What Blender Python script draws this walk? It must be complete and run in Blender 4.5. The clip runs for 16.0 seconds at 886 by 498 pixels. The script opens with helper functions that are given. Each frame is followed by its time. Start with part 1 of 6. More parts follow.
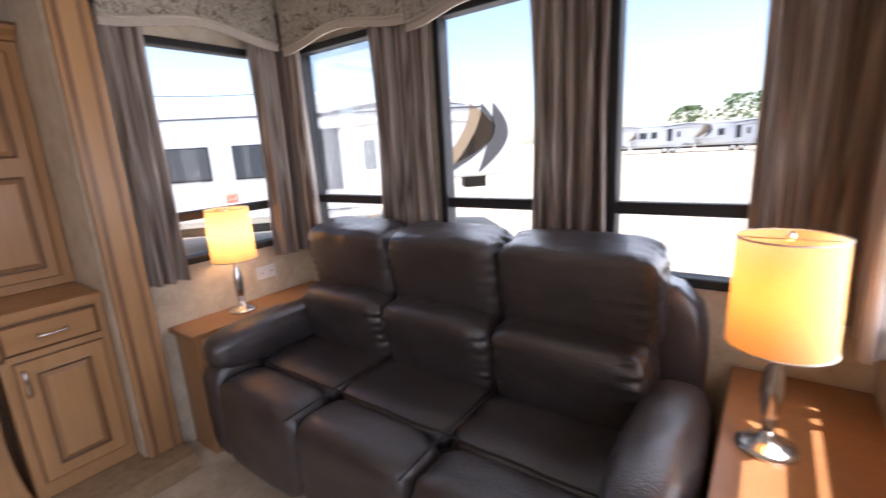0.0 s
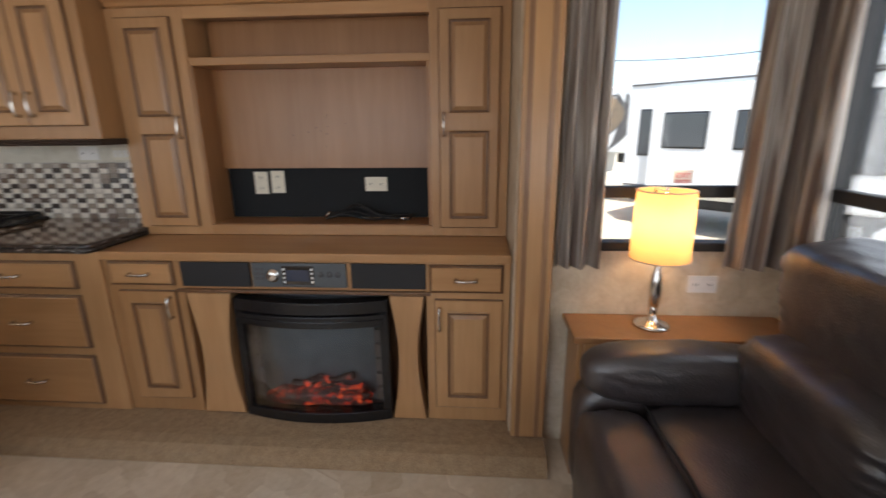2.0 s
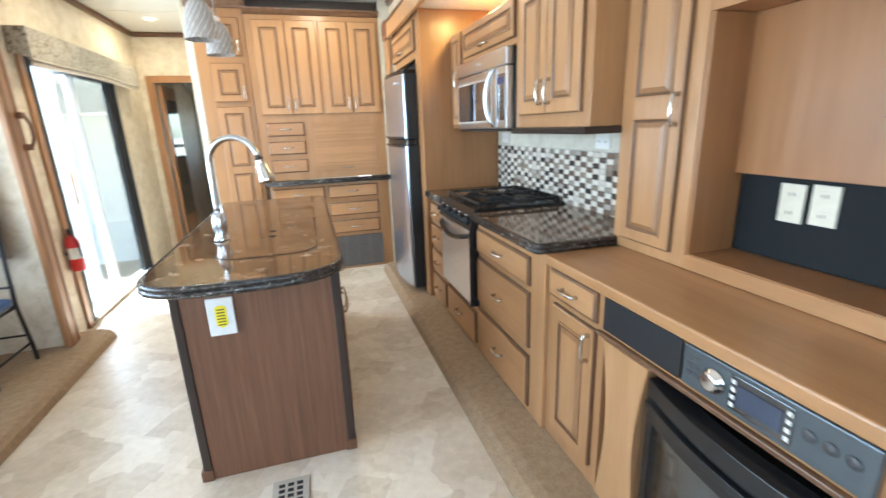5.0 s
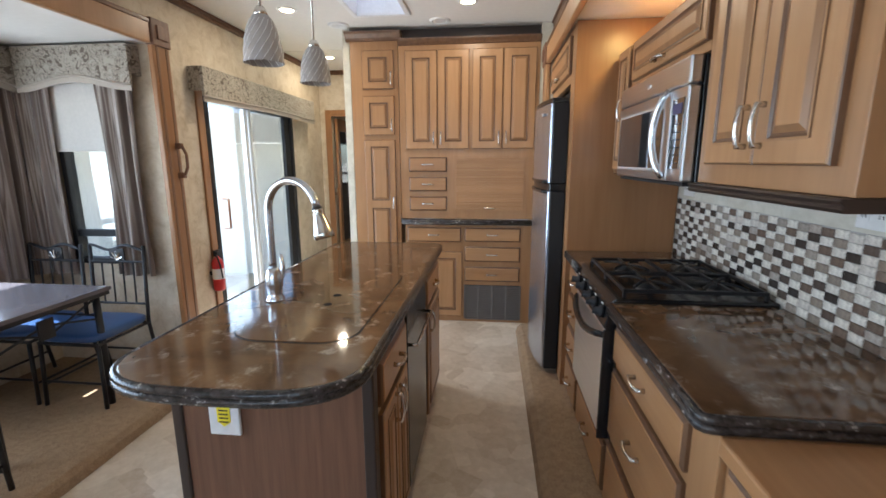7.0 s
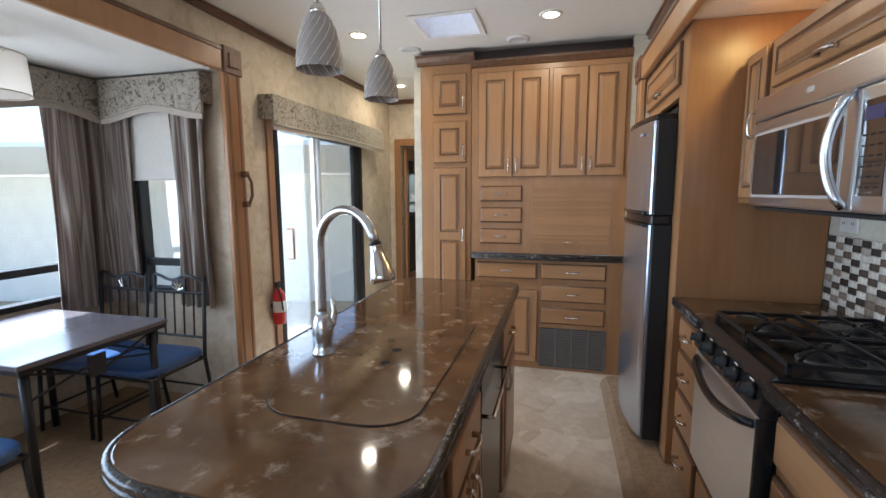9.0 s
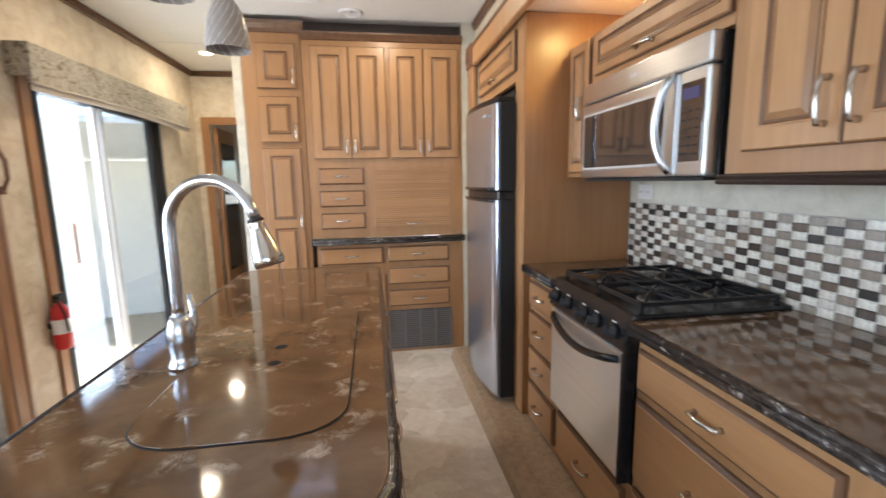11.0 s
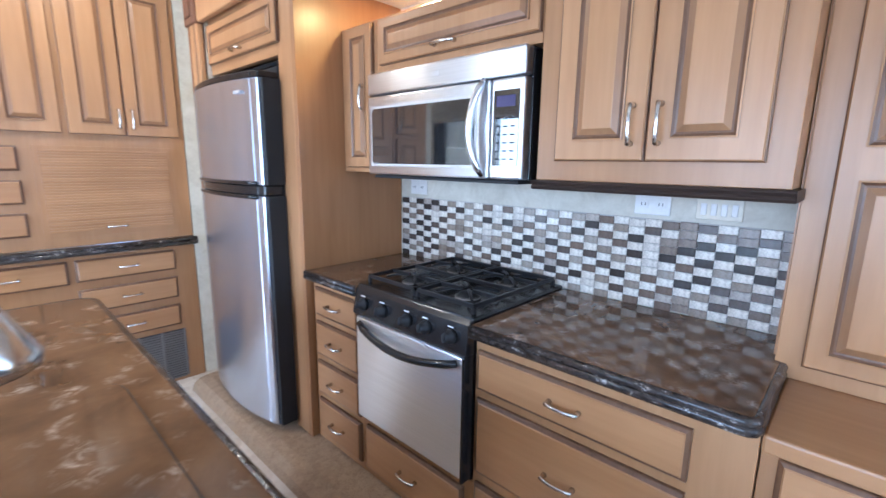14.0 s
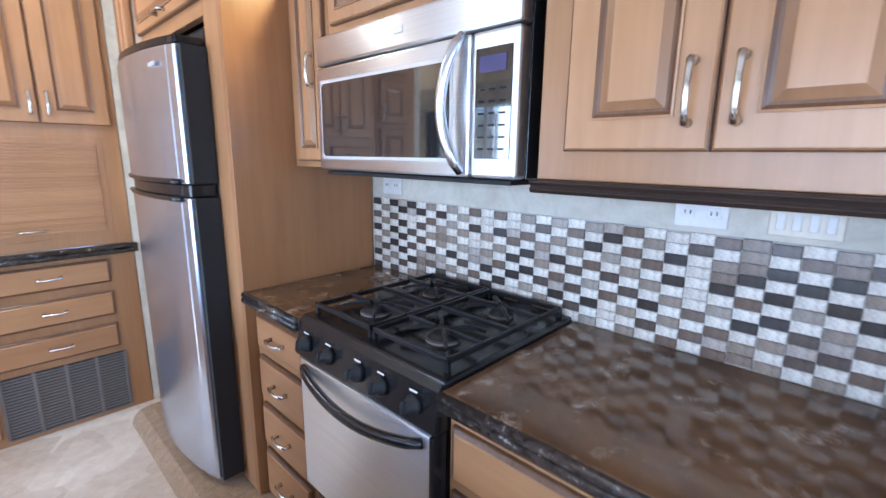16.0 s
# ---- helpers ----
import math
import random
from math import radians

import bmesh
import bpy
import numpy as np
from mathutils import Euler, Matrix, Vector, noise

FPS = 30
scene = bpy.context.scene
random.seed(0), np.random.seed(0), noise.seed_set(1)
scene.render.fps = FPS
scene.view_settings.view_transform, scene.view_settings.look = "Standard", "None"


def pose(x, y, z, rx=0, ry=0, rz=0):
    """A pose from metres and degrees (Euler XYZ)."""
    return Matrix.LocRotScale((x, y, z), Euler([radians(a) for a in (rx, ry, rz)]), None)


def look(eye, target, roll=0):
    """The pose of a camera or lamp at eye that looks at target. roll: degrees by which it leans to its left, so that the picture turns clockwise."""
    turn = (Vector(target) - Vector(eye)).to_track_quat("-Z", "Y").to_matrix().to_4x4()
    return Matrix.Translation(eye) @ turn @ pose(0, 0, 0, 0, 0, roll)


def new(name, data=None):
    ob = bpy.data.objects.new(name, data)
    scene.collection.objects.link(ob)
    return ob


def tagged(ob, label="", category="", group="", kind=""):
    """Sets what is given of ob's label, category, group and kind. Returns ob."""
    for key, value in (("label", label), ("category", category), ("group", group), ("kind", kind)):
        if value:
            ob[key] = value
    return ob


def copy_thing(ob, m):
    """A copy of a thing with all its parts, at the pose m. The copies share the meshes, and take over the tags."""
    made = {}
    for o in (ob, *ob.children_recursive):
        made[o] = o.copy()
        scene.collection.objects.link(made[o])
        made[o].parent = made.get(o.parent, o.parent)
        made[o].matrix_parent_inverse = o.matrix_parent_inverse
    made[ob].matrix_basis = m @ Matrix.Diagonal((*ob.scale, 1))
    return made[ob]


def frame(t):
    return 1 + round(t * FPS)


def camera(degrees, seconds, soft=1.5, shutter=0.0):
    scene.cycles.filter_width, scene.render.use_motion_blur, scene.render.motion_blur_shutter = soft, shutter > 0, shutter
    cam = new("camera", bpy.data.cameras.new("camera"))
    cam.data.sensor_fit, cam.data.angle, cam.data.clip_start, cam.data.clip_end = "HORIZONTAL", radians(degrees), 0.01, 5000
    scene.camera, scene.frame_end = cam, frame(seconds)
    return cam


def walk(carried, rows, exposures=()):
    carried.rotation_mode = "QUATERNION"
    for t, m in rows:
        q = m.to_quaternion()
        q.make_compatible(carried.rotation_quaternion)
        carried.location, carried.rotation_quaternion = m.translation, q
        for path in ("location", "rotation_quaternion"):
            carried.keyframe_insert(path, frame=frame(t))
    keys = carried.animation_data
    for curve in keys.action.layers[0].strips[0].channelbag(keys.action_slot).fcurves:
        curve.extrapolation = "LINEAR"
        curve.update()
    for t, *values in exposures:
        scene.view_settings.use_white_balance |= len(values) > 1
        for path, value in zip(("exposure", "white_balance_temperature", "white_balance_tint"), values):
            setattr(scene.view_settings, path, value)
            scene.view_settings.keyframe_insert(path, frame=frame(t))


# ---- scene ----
cam = camera(89.9, 16.0, 1.5, 0.4)
# seconds, eye, target, roll
PATH = [
    (0, (0.07, 0.214, 1.384), (-1.095, 1.776, 0.937), -3.3),
    (0.5, (-0.049, 0.304, 1.35), (-1.565, 1.523, 0.885), -3.2),
    (1, (-0.145, 0.479, 1.343), (-1.904, 1.297, 0.854), -0.5),
    (1.5, (-0.303, 0.581, 1.324), (-2.205, 0.954, 0.831), -1.3),
    (2, (-0.427, 0.644, 1.368), (-2.354, 0.502, 0.848), -0.6),
    (2.5, (-0.518, 0.717, 1.388), (-2.341, 0.091, 0.856), -1.8),
    (3, (-0.578, 0.784, 1.362), (-2.27, -0.143, 0.836), -1.0),
    (3.5, (-0.682, 0.723, 1.346), (-2.223, -0.435, 0.812), -1.0),
    (4, (-0.874, 0.61, 1.353), (-2.225, -0.758, 0.802), -1.3),
    (4.5, (-1.118, 0.537, 1.351), (-2.143, -1.09, 0.8), -2.5),
    (5, (-1.335, 0.479, 1.365), (-1.874, -1.371, 0.831), -2.1),
    (5.2, (-1.383, 0.396, 1.363), (-1.793, -1.486, 0.826), -1.3),
    (7.3, (-1.73, -0.229, 1.422), (-1.423, -2.173, 1.066), -0.4),
    (7.5, (-1.677, -0.283, 1.426), (-1.307, -2.219, 1.087), -0.5),
    (8, (-1.603, -0.352, 1.409), (-1.133, -2.268, 1.083), -0.7),
    (8.2, (-1.62, -0.387, 1.393), (-1.105, -2.292, 1.066), -0.5),
    (10.3, (-1.58, -0.538, 1.406), (-1.295, -2.514, 1.289), -0.8),
    (10.5, (-1.524, -0.554, 1.378), (-1.379, -2.538, 1.174), -1.0),
    (11, (-1.395, -0.543, 1.338), (-1.699, -2.496, 1.035), -1.0),
    (11.5, (-1.27, -0.53, 1.353), (-1.961, -2.372, 0.996), -2.6),
    (12, (-1.144, -0.641, 1.378), (-2.163, -2.319, 0.994), -2.2),
    (12.5, (-1.054, -0.752, 1.392), (-2.281, -2.28, 0.996), -1.6),
    (13, (-1.012, -0.812, 1.403), (-2.311, -2.283, 1.014), -0.9),
    (13.5, (-1.046, -0.856, 1.407), (-2.363, -2.311, 1.02), -0.5),
    (14, (-1.161, -0.92, 1.39), (-2.59, -2.266, 1.009), 0.8),
    (14.5, (-1.228, -1.071, 1.371), (-2.737, -2.323, 0.978), 1.8),
    (15, (-1.192, -1.211, 1.378), (-2.73, -2.424, 0.974), 0.6),
    (15.5, (-1.342, -1.187, 1.394), (-2.899, -2.365, 0.961), -0.4),
    (16, (-1.541, -1.153, 1.389), (-2.961, -2.5, 0.977), 0.7),
]
EXPOSURES = ((0.0, 1.3, 6300, 24), (0.5, 1.3, 6350, 18), (1.0, 1.18, 6450, 18), (2.0, 1.2, 6600, 15), (2.5, 1.77, 6800, 10), (3.0, 2.37, 6700, 3), (3.5, 2.7, 6350, -2), (4.5, 2.79, 5400, -2), (5.0, 2.69, 5400, 2),
             (7.5, 1.6, 5550, 9), (8.2, 1.51, 5500, 9), (10.5, 1.81, 5400, 12), (11.5, 2.36, 6100, 8), (12.5, 2.53, 5050, 10), (13.5, 2.51, 4750, 11), (15.0, 2.51, 4850, 14), (16.0, 2.51, 4850, 14))
walk(cam, [(t, look(eye, target, roll)) for t, eye, target, roll in PATH], EXPOSURES)

# ---- world, sun, lights ----
world = bpy.data.worlds.new("sky")
scene.world = world
world.use_nodes = True
wn, wl = world.node_tree.nodes, world.node_tree.links
sky = wn.new("ShaderNodeTexSky")
sky.sky_type = 'NISHITA'
sky.sun_disc = False
sky.dust_density = 1.0
sky.ozone_density = 0.3
sky.sun_elevation, sky.sun_rotation = radians(69), radians(92)
wl.new(sky.outputs[0], wn["Background"].inputs[0])
wn["Background"].inputs[1].default_value = 0.15


def lamp(name, kind, at, energy, color, size=0.1):
    d = bpy.data.lights.new(name, kind)
    d.energy, d.color = energy, color
    if kind == 'AREA':
        d.shape, d.size = 'DISK', size
    elif kind != 'SUN':
        d.shadow_soft_size = size
    o = new(name, d)
    o.matrix_world = at
    return o


SUNL = lamp("sun", 'SUN', look((3.6, -0.12, 9.4), (0, 0, 0)), 5.0, (1.0, 0.95, 0.88))
SUNL.data.angle = radians(0.5)
WARM = (1.0, 0.80, 0.54)


def window_light(name, at, w, h, energy):
    o = lamp(name, 'AREA', at, energy, (0.94, 0.97, 1.0), w)
    o.data.shape, o.data.size, o.data.size_y = 'RECTANGLE', w, h
    return o


# sky light standing in the openings of the dining, side and rear windows and the patio door
window_light("dining_window_light", pose(1.325, -1.075, 1.36, 90, 0, 90), 2.75, 1.15, 17.0)
window_light("side_window_light", pose(0.445, 1.39, 1.10, 90, 0, 90), 0.5, 0.4, 5.0)
window_light("patio_door_light", pose(0.445, -3.585, 0.97, 90, 0, 90), 0.46, 1.75, 5.5)
for wx, ww in ((-1.78, 0.5), (-0.87, 0.48), (-0.10, 0.5)):
    window_light("rear_window_light", pose(wx, 1.93, 1.41, 90, 0, 180), ww, 0.95, 2.6)


# ---- materials ----
def mat(name, build):
    m = bpy.data.materials.new(name)
    m.use_nodes = True
    nt = m.node_tree
    build(nt, nt.nodes["Principled BSDF"])
    return m


def nd(nt, kind, **vals):
    n = nt.nodes.new(kind)
    for k, v in vals.items():
        if k in n.inputs:
            n.inputs[k].default_value = v
    return n


def mapped(nt, scale, rot=(0, 0, 0)):
    tc = nt.nodes.new("ShaderNodeTexCoord")
    mp = nt.nodes.new("ShaderNodeMapping")
    mp.inputs["Scale"].default_value = scale
    mp.inputs["Rotation"].default_value = rot
    nt.links.new(tc.outputs["Object"], mp.inputs["Vector"])
    return mp.outputs[0]


def ramp(nt, fac, stops, constant=False):
    r = nt.nodes.new("ShaderNodeValToRGB")
    r.color_ramp.interpolation = 'CONSTANT' if constant else 'LINEAR'
    e = r.color_ramp.elements
    while len(e) < len(stops):
        e.new(0.5)
    for k, (p, c) in enumerate(stops):
        e[k].position, e[k].color = p, (*c, 1)
    nt.links.new(fac, r.inputs[0])
    return r.outputs[0]


def mix(nt, fac, a, b, mode='MIX'):
    n = nt.nodes.new("ShaderNodeMix")
    n.data_type, n.blend_type = 'RGBA', mode
    for sock, v in ((n.inputs[0], fac), (n.inputs[6], a), (n.inputs[7], b)):
        if isinstance(v, (int, float)):
            sock.default_value = v
        elif isinstance(v, tuple):
            sock.default_value = (*v, 1)
        else:
            nt.links.new(v, sock)
    return n.outputs[2]


def bump(nt, b, height, strength, dist=0.002):
    n = nd(nt, "ShaderNodeBump", Strength=strength, Distance=dist)
    nt.links.new(height, n.inputs["Height"])
    nt.links.new(n.outputs[0], b.inputs["Normal"])


def plain(name, color, rough=0.5, metal=0.0, grain=0.08, scale=60.0, emit=0.0, coat=0.0):
    def build(nt, b):
        v = mapped(nt, (1, 1, 1))
        n1 = nd(nt, "ShaderNodeTexNoise", Scale=scale, Detail=4.0)
        n2 = nd(nt, "ShaderNodeTexNoise", Scale=scale / 12, Detail=3.0)
        nt.links.new(v, n1.inputs[0]), nt.links.new(v, n2.inputs[0])
        lo, hi = tuple(c * (1 - grain) for c in color), tuple(min(1, c * (1 + grain)) for c in color)
        c1 = ramp(nt, n1.outputs[0], ((0.3, lo), (0.7, hi)))
        c2 = ramp(nt, n2.outputs[0], ((0.3, lo), (0.7, hi)))
        nt.links.new(mix(nt, 0.5, c1, c2), b.inputs["Base Color"])
        b.inputs["Roughness"].default_value, b.inputs["Metallic"].default_value = rough, metal
        b.inputs["Coat Weight"].default_value, b.inputs["Coat IOR"].default_value = coat, 1.8
        if emit:
            b.inputs["Emission Color"].default_value = (*color, 1)
            b.inputs["Emission Strength"].default_value = emit
        bump(nt, b, n1.outputs[0], 0.05)
    return mat(name, build)


def wood(name, dark, light, scale=(38, 38, 2.2), rough=0.33):
    def build(nt, b):
        v = mapped(nt, scale)
        n1 = nd(nt, "ShaderNodeTexNoise", Scale=1.0, Detail=5.0, Roughness=0.6, Distortion=0.3)
        nt.links.new(v, n1.inputs[0])
        v2 = mapped(nt, tuple(s * 4 for s in scale))
        n2 = nd(nt, "ShaderNodeTexNoise", Scale=1.0, Detail=3.0)
        nt.links.new(v2, n2.inputs[0])
        n3 = nd(nt, "ShaderNodeTexNoise", Scale=2.3, Detail=2.0)
        nt.links.new(mapped(nt, (1, 1, 1)), n3.inputs[0])
        info = nt.nodes.new("ShaderNodeObjectInfo")
        c = ramp(nt, n1.outputs[0], ((0.28, dark), (0.72, light)))
        c = mix(nt, 0.3, c, ramp(nt, n2.outputs[0], ((0.3, dark), (0.65, light))))
        c = mix(nt, 0.35, c, ramp(nt, n3.outputs[0], ((0.3, (0.72, 0.70, 0.68)), (0.7, (1.1, 1.1, 1.1)))), 'MULTIPLY')
        c = mix(nt, 0.75, c, ramp(nt, info.outputs["Random"], ((0.0, (0.82, 0.77, 0.73)), (1.0, (1.08, 1.09, 1.10)))), 'MULTIPLY')
        nt.links.new(c, b.inputs["Base Color"])
        b.inputs["Roughness"].default_value = rough
        bump(nt, b, n1.outputs[0], 0.08)
    return mat(name, build)


def wallpaper(name, a, c2, c3):
    def build(nt, b):
        v = mapped(nt, (1, 1, 1))
        n1 = nd(nt, "ShaderNodeTexNoise", Scale=9.0, Detail=6.0, Roughness=0.65, Distortion=0.8)
        n2 = nd(nt, "ShaderNodeTexNoise", Scale=70.0, Detail=3.0)
        nt.links.new(v, n1.inputs[0]), nt.links.new(v, n2.inputs[0])
        c = ramp(nt, n1.outputs[0], ((0.3, a), (0.5, c2), (0.72, c3)))
        c = mix(nt, 0.15, c, ramp(nt, n2.outputs[0], ((0.35, a), (0.65, c3))))
        nt.links.new(c, b.inputs["Base Color"])
        b.inputs["Roughness"].default_value = 0.6
        bump(nt, b, n2.outputs[0], 0.08)
    return mat(name, build)


def marble(name):
    def build(nt, b):
        v = mapped(nt, (1, 1, 1))
        n1 = nd(nt, "ShaderNodeTexNoise", Scale=4.5, Detail=6.0, Roughness=0.6, Distortion=0.6)
        n2 = nd(nt, "ShaderNodeTexNoise", Scale=26.0, Detail=9.0, Roughness=0.74, Distortion=0.5)
        n3 = nd(nt, "ShaderNodeTexNoise", Scale=11.0, Detail=2.5, Distortion=0.3)
        for n in (n1, n2, n3):
            nt.links.new(v, n.inputs[0])
        base = ramp(nt, n1.outputs[0], ((0.3, (0.08, 0.045, 0.023)), (0.52, (0.145, 0.081, 0.040)), (0.75, (0.21, 0.122, 0.060))))
        fleck = ramp(nt, n2.outputs[0], ((0.47, (0, 0, 0)), (0.66, (1, 1, 1))))
        where = ramp(nt, n3.outputs[0], ((0.54, (0, 0, 0)), (0.68, (1, 1, 1))))
        nt.links.new(mix(nt, mix(nt, 1.0, fleck, where, 'MULTIPLY'), base, (0.50, 0.41, 0.33)), b.inputs["Base Color"])
        b.inputs["Roughness"].default_value = 0.07
    return mat(name, build)


def edge_stone(name):
    def build(nt, b):
        v = mapped(nt, (1, 1, 2))
        n2 = nd(nt, "ShaderNodeTexNoise", Scale=34.0, Detail=6.0, Roughness=0.7)
        nt.links.new(v, n2.inputs[0])
        nt.links.new(ramp(nt, n2.outputs[0], ((0.40, (0.02, 0.016, 0.014)), (0.6, (0.06, 0.05, 0.045)), (0.68, (0.4, 0.38, 0.36)))), b.inputs["Base Color"])
        b.inputs["Roughness"].default_value = 0.22
    return mat(name, build)


def vinyl(name):
    def build(nt, b):
        v = mapped(nt, (1, 1, 1), (0, 0, radians(28)))
        v1 = nd(nt, "ShaderNodeTexVoronoi", Scale=4.6)
        v1.distance = 'CHEBYCHEV'
        v2 = nd(nt, "ShaderNodeTexVoronoi", Scale=7.5)
        v2.distance = 'MANHATTAN'
        n1 = nd(nt, "ShaderNodeTexNoise", Scale=22.0, Detail=6.0, Roughness=0.65)
        for n in (v1, v2, n1):
            nt.links.new(v, n.inputs[0])
        c = ramp(nt, v1.outputs["Color"], ((0.1, (0.40, 0.30, 0.19)), (0.5, (0.60, 0.50, 0.37)), (0.9, (0.80, 0.72, 0.59))))
        c = mix(nt, 0.4, c, ramp(nt, v2.outputs["Color"], ((0.1, (0.42, 0.32, 0.21)), (0.9, (0.80, 0.72, 0.59)))))
        c = mix(nt, 0.35, c, ramp(nt, n1.outputs[0], ((0.3, (0.42, 0.33, 0.23)), (0.7, (0.72, 0.64, 0.53)))))
        nt.links.new(c, b.inputs["Base Color"])
        b.inputs["Roughness"].default_value = 0.34
        bump(nt, b, n1.outputs[0], 0.06)
    return mat(name, build)


def carpet(name):
    def build(nt, b):
        v = mapped(nt, (1, 1, 1))
        n1 = nd(nt, "ShaderNodeTexNoise", Scale=260.0, Detail=3.0)
        n2 = nd(nt, "ShaderNodeTexNoise", Scale=28.0, Detail=4.0)
        for n in (n1, n2):
            nt.links.new(v, n.inputs[0])
        c = ramp(nt, n1.outputs[0], ((0.3, (0.19, 0.12, 0.065)), (0.7, (0.45, 0.32, 0.19))))
        c = mix(nt, 0.4, c, ramp(nt, n2.outputs[0], ((0.3, (0.21, 0.135, 0.075)), (0.7, (0.40, 0.28, 0.165)))))
        nt.links.new(c, b.inputs["Base Color"])
        b.inputs["Roughness"].default_value = 0.95
        bump(nt, b, n1.outputs[0], 0.6, 0.006)
    return mat(name, build)


def steel(name, color=(0.72, 0.75, 0.80), along=(2, 2, 260), rough=0.24, metal=1.0, streak=0.0):
    def build(nt, b):
        n1 = nd(nt, "ShaderNodeTexNoise", Scale=1.0, Detail=3.0)
        nt.links.new(mapped(nt, along), n1.inputs[0])
        nt.links.new(ramp(nt, n1.outputs[0], ((0.3, tuple(c * 0.9 for c in color)), (0.7, color))), b.inputs["Base Color"])
        b.inputs["Metallic"].default_value, b.inputs["Roughness"].default_value = metal, rough
        if streak:
            tg = nt.nodes.new("ShaderNodeTangent")
            tg.direction_type, tg.axis = 'RADIAL', 'Z'
            nt.links.new(tg.outputs[0], b.inputs["Tangent"])
            b.inputs["Anisotropic"].default_value, b.inputs["Anisotropic Rotation"].default_value = streak, 0.25
        bump(nt, b, n1.outputs[0], 0.03)
    return mat(name, build)


def leather(name):
    def build(nt, b):
        v = mapped(nt, (1, 1, 1))
        n1 = nd(nt, "ShaderNodeTexVoronoi", Scale=170.0)
        n2 = nd(nt, "ShaderNodeTexNoise", Scale=9.0, Detail=5.0, Distortion=0.6)
        for n in (n1, n2):
            nt.links.new(v, n.inputs[0])
        nt.links.new(ramp(nt, n2.outputs[0], ((0.25, (0.030, 0.025, 0.026)), (0.75, (0.052, 0.043, 0.044)))), b.inputs["Base Color"])
        b.inputs["Roughness"].default_value = 0.34
        b.inputs["Specular IOR Level"].default_value = 1.0
        n3 = nd(nt, "ShaderNodeTexNoise", Scale=15.0, Detail=3.0, Distortion=1.2)
        nt.links.new(v, n3.inputs[0])
        b1 = nd(nt, "ShaderNodeBump", Strength=0.12, Distance=0.012)
        nt.links.new(n3.outputs[0], b1.inputs["Height"])
        b2 = nd(nt, "ShaderNodeBump", Strength=0.3, Distance=0.003)
        nt.links.new(n1.outputs[0], b2.inputs["Height"])
        nt.links.new(b1.outputs[0], b2.inputs["Normal"])
        nt.links.new(b2.outputs[0], b.inputs["Normal"])
    return mat(name, build)


def curtain_cloth(name):
    def build(nt, b):
        tc = nt.nodes.new("ShaderNodeTexCoord")
        mp = nt.nodes.new("ShaderNodeMapping")
        mp.inputs["Scale"].default_value = (1, 0.01, 0.02)
        nt.links.new(tc.outputs["Object"], mp.inputs[0])
        n1 = nd(nt, "ShaderNodeTexNoise", Scale=30.0, Detail=1.5)
        nt.links.new(mp.outputs[0], n1.inputs[0])
        n2 = nd(nt, "ShaderNodeTexNoise", Scale=240.0, Detail=2.0)
        nt.links.new(tc.outputs["Object"], n2.inputs[0])
        c = ramp(nt, n1.outputs[0], ((0.32, (0.085, 0.058, 0.048)), (0.40, (0.20, 0.15, 0.12)), (0.47, (0.44, 0.39, 0.34)), (0.51, (0.14, 0.098, 0.08)), (0.58, (0.50, 0.45, 0.40)), (0.64, (0.17, 0.12, 0.098))))
        c = mix(nt, 0.2, c, ramp(nt, n2.outputs[0], ((0.3, (0.08, 0.05, 0.04)), (0.7, (0.3, 0.25, 0.2)))))
        nt.links.new(c, b.inputs["Base Color"])
        b.inputs["Roughness"].default_value = 0.75
        b.inputs["Sheen Weight"].default_value = 0.3
        bump(nt, b, n2.outputs[0], 0.15)
        tl = nt.nodes.new("ShaderNodeBsdfTranslucent")
        ms = nd(nt, "ShaderNodeMixShader", Fac=0.16)
        nt.links.new(mix(nt, 1.0, c, (1.9, 1.9, 2.0), 'MULTIPLY'), tl.inputs[0])
        nt.links.new(b.outputs[0], ms.inputs[1])
        nt.links.new(tl.outputs[0], ms.inputs[2])
        nt.links.new(ms.outputs[0], nt.nodes["Material Output"].inputs[0])
    return mat(name, build)


def floral(name):
    def build(nt, b):
        v = mapped(nt, (1, 1, 1))
        n1 = nd(nt, "ShaderNodeTexNoise", Scale=19.0, Detail=2.0, Distortion=2.2)
        n2 = nd(nt, "ShaderNodeTexNoise", Scale=150.0, Detail=2.0)
        for n in (n1, n2):
            nt.links.new(v, n.inputs[0])
        c = ramp(nt, n1.outputs[0], ((0.40, (0.12, 0.095, 0.072)), (0.425, (0.42, 0.385, 0.32)), (0.515, (0.37, 0.335, 0.27)), (0.535, (0.12, 0.095, 0.075)), (0.585, (0.42, 0.385, 0.32))))
        c = mix(nt, 0.15, c, ramp(nt, n2.outputs[0], ((0.3, (0.1, 0.08, 0.06)), (0.7, (0.4, 0.35, 0.3)))))
        nt.links.new(c, b.inputs["Base Color"])
        b.inputs["Roughness"].default_value = 0.85
        bump(nt, b, n1.outputs[0], 0.2)
    return mat(name, build)


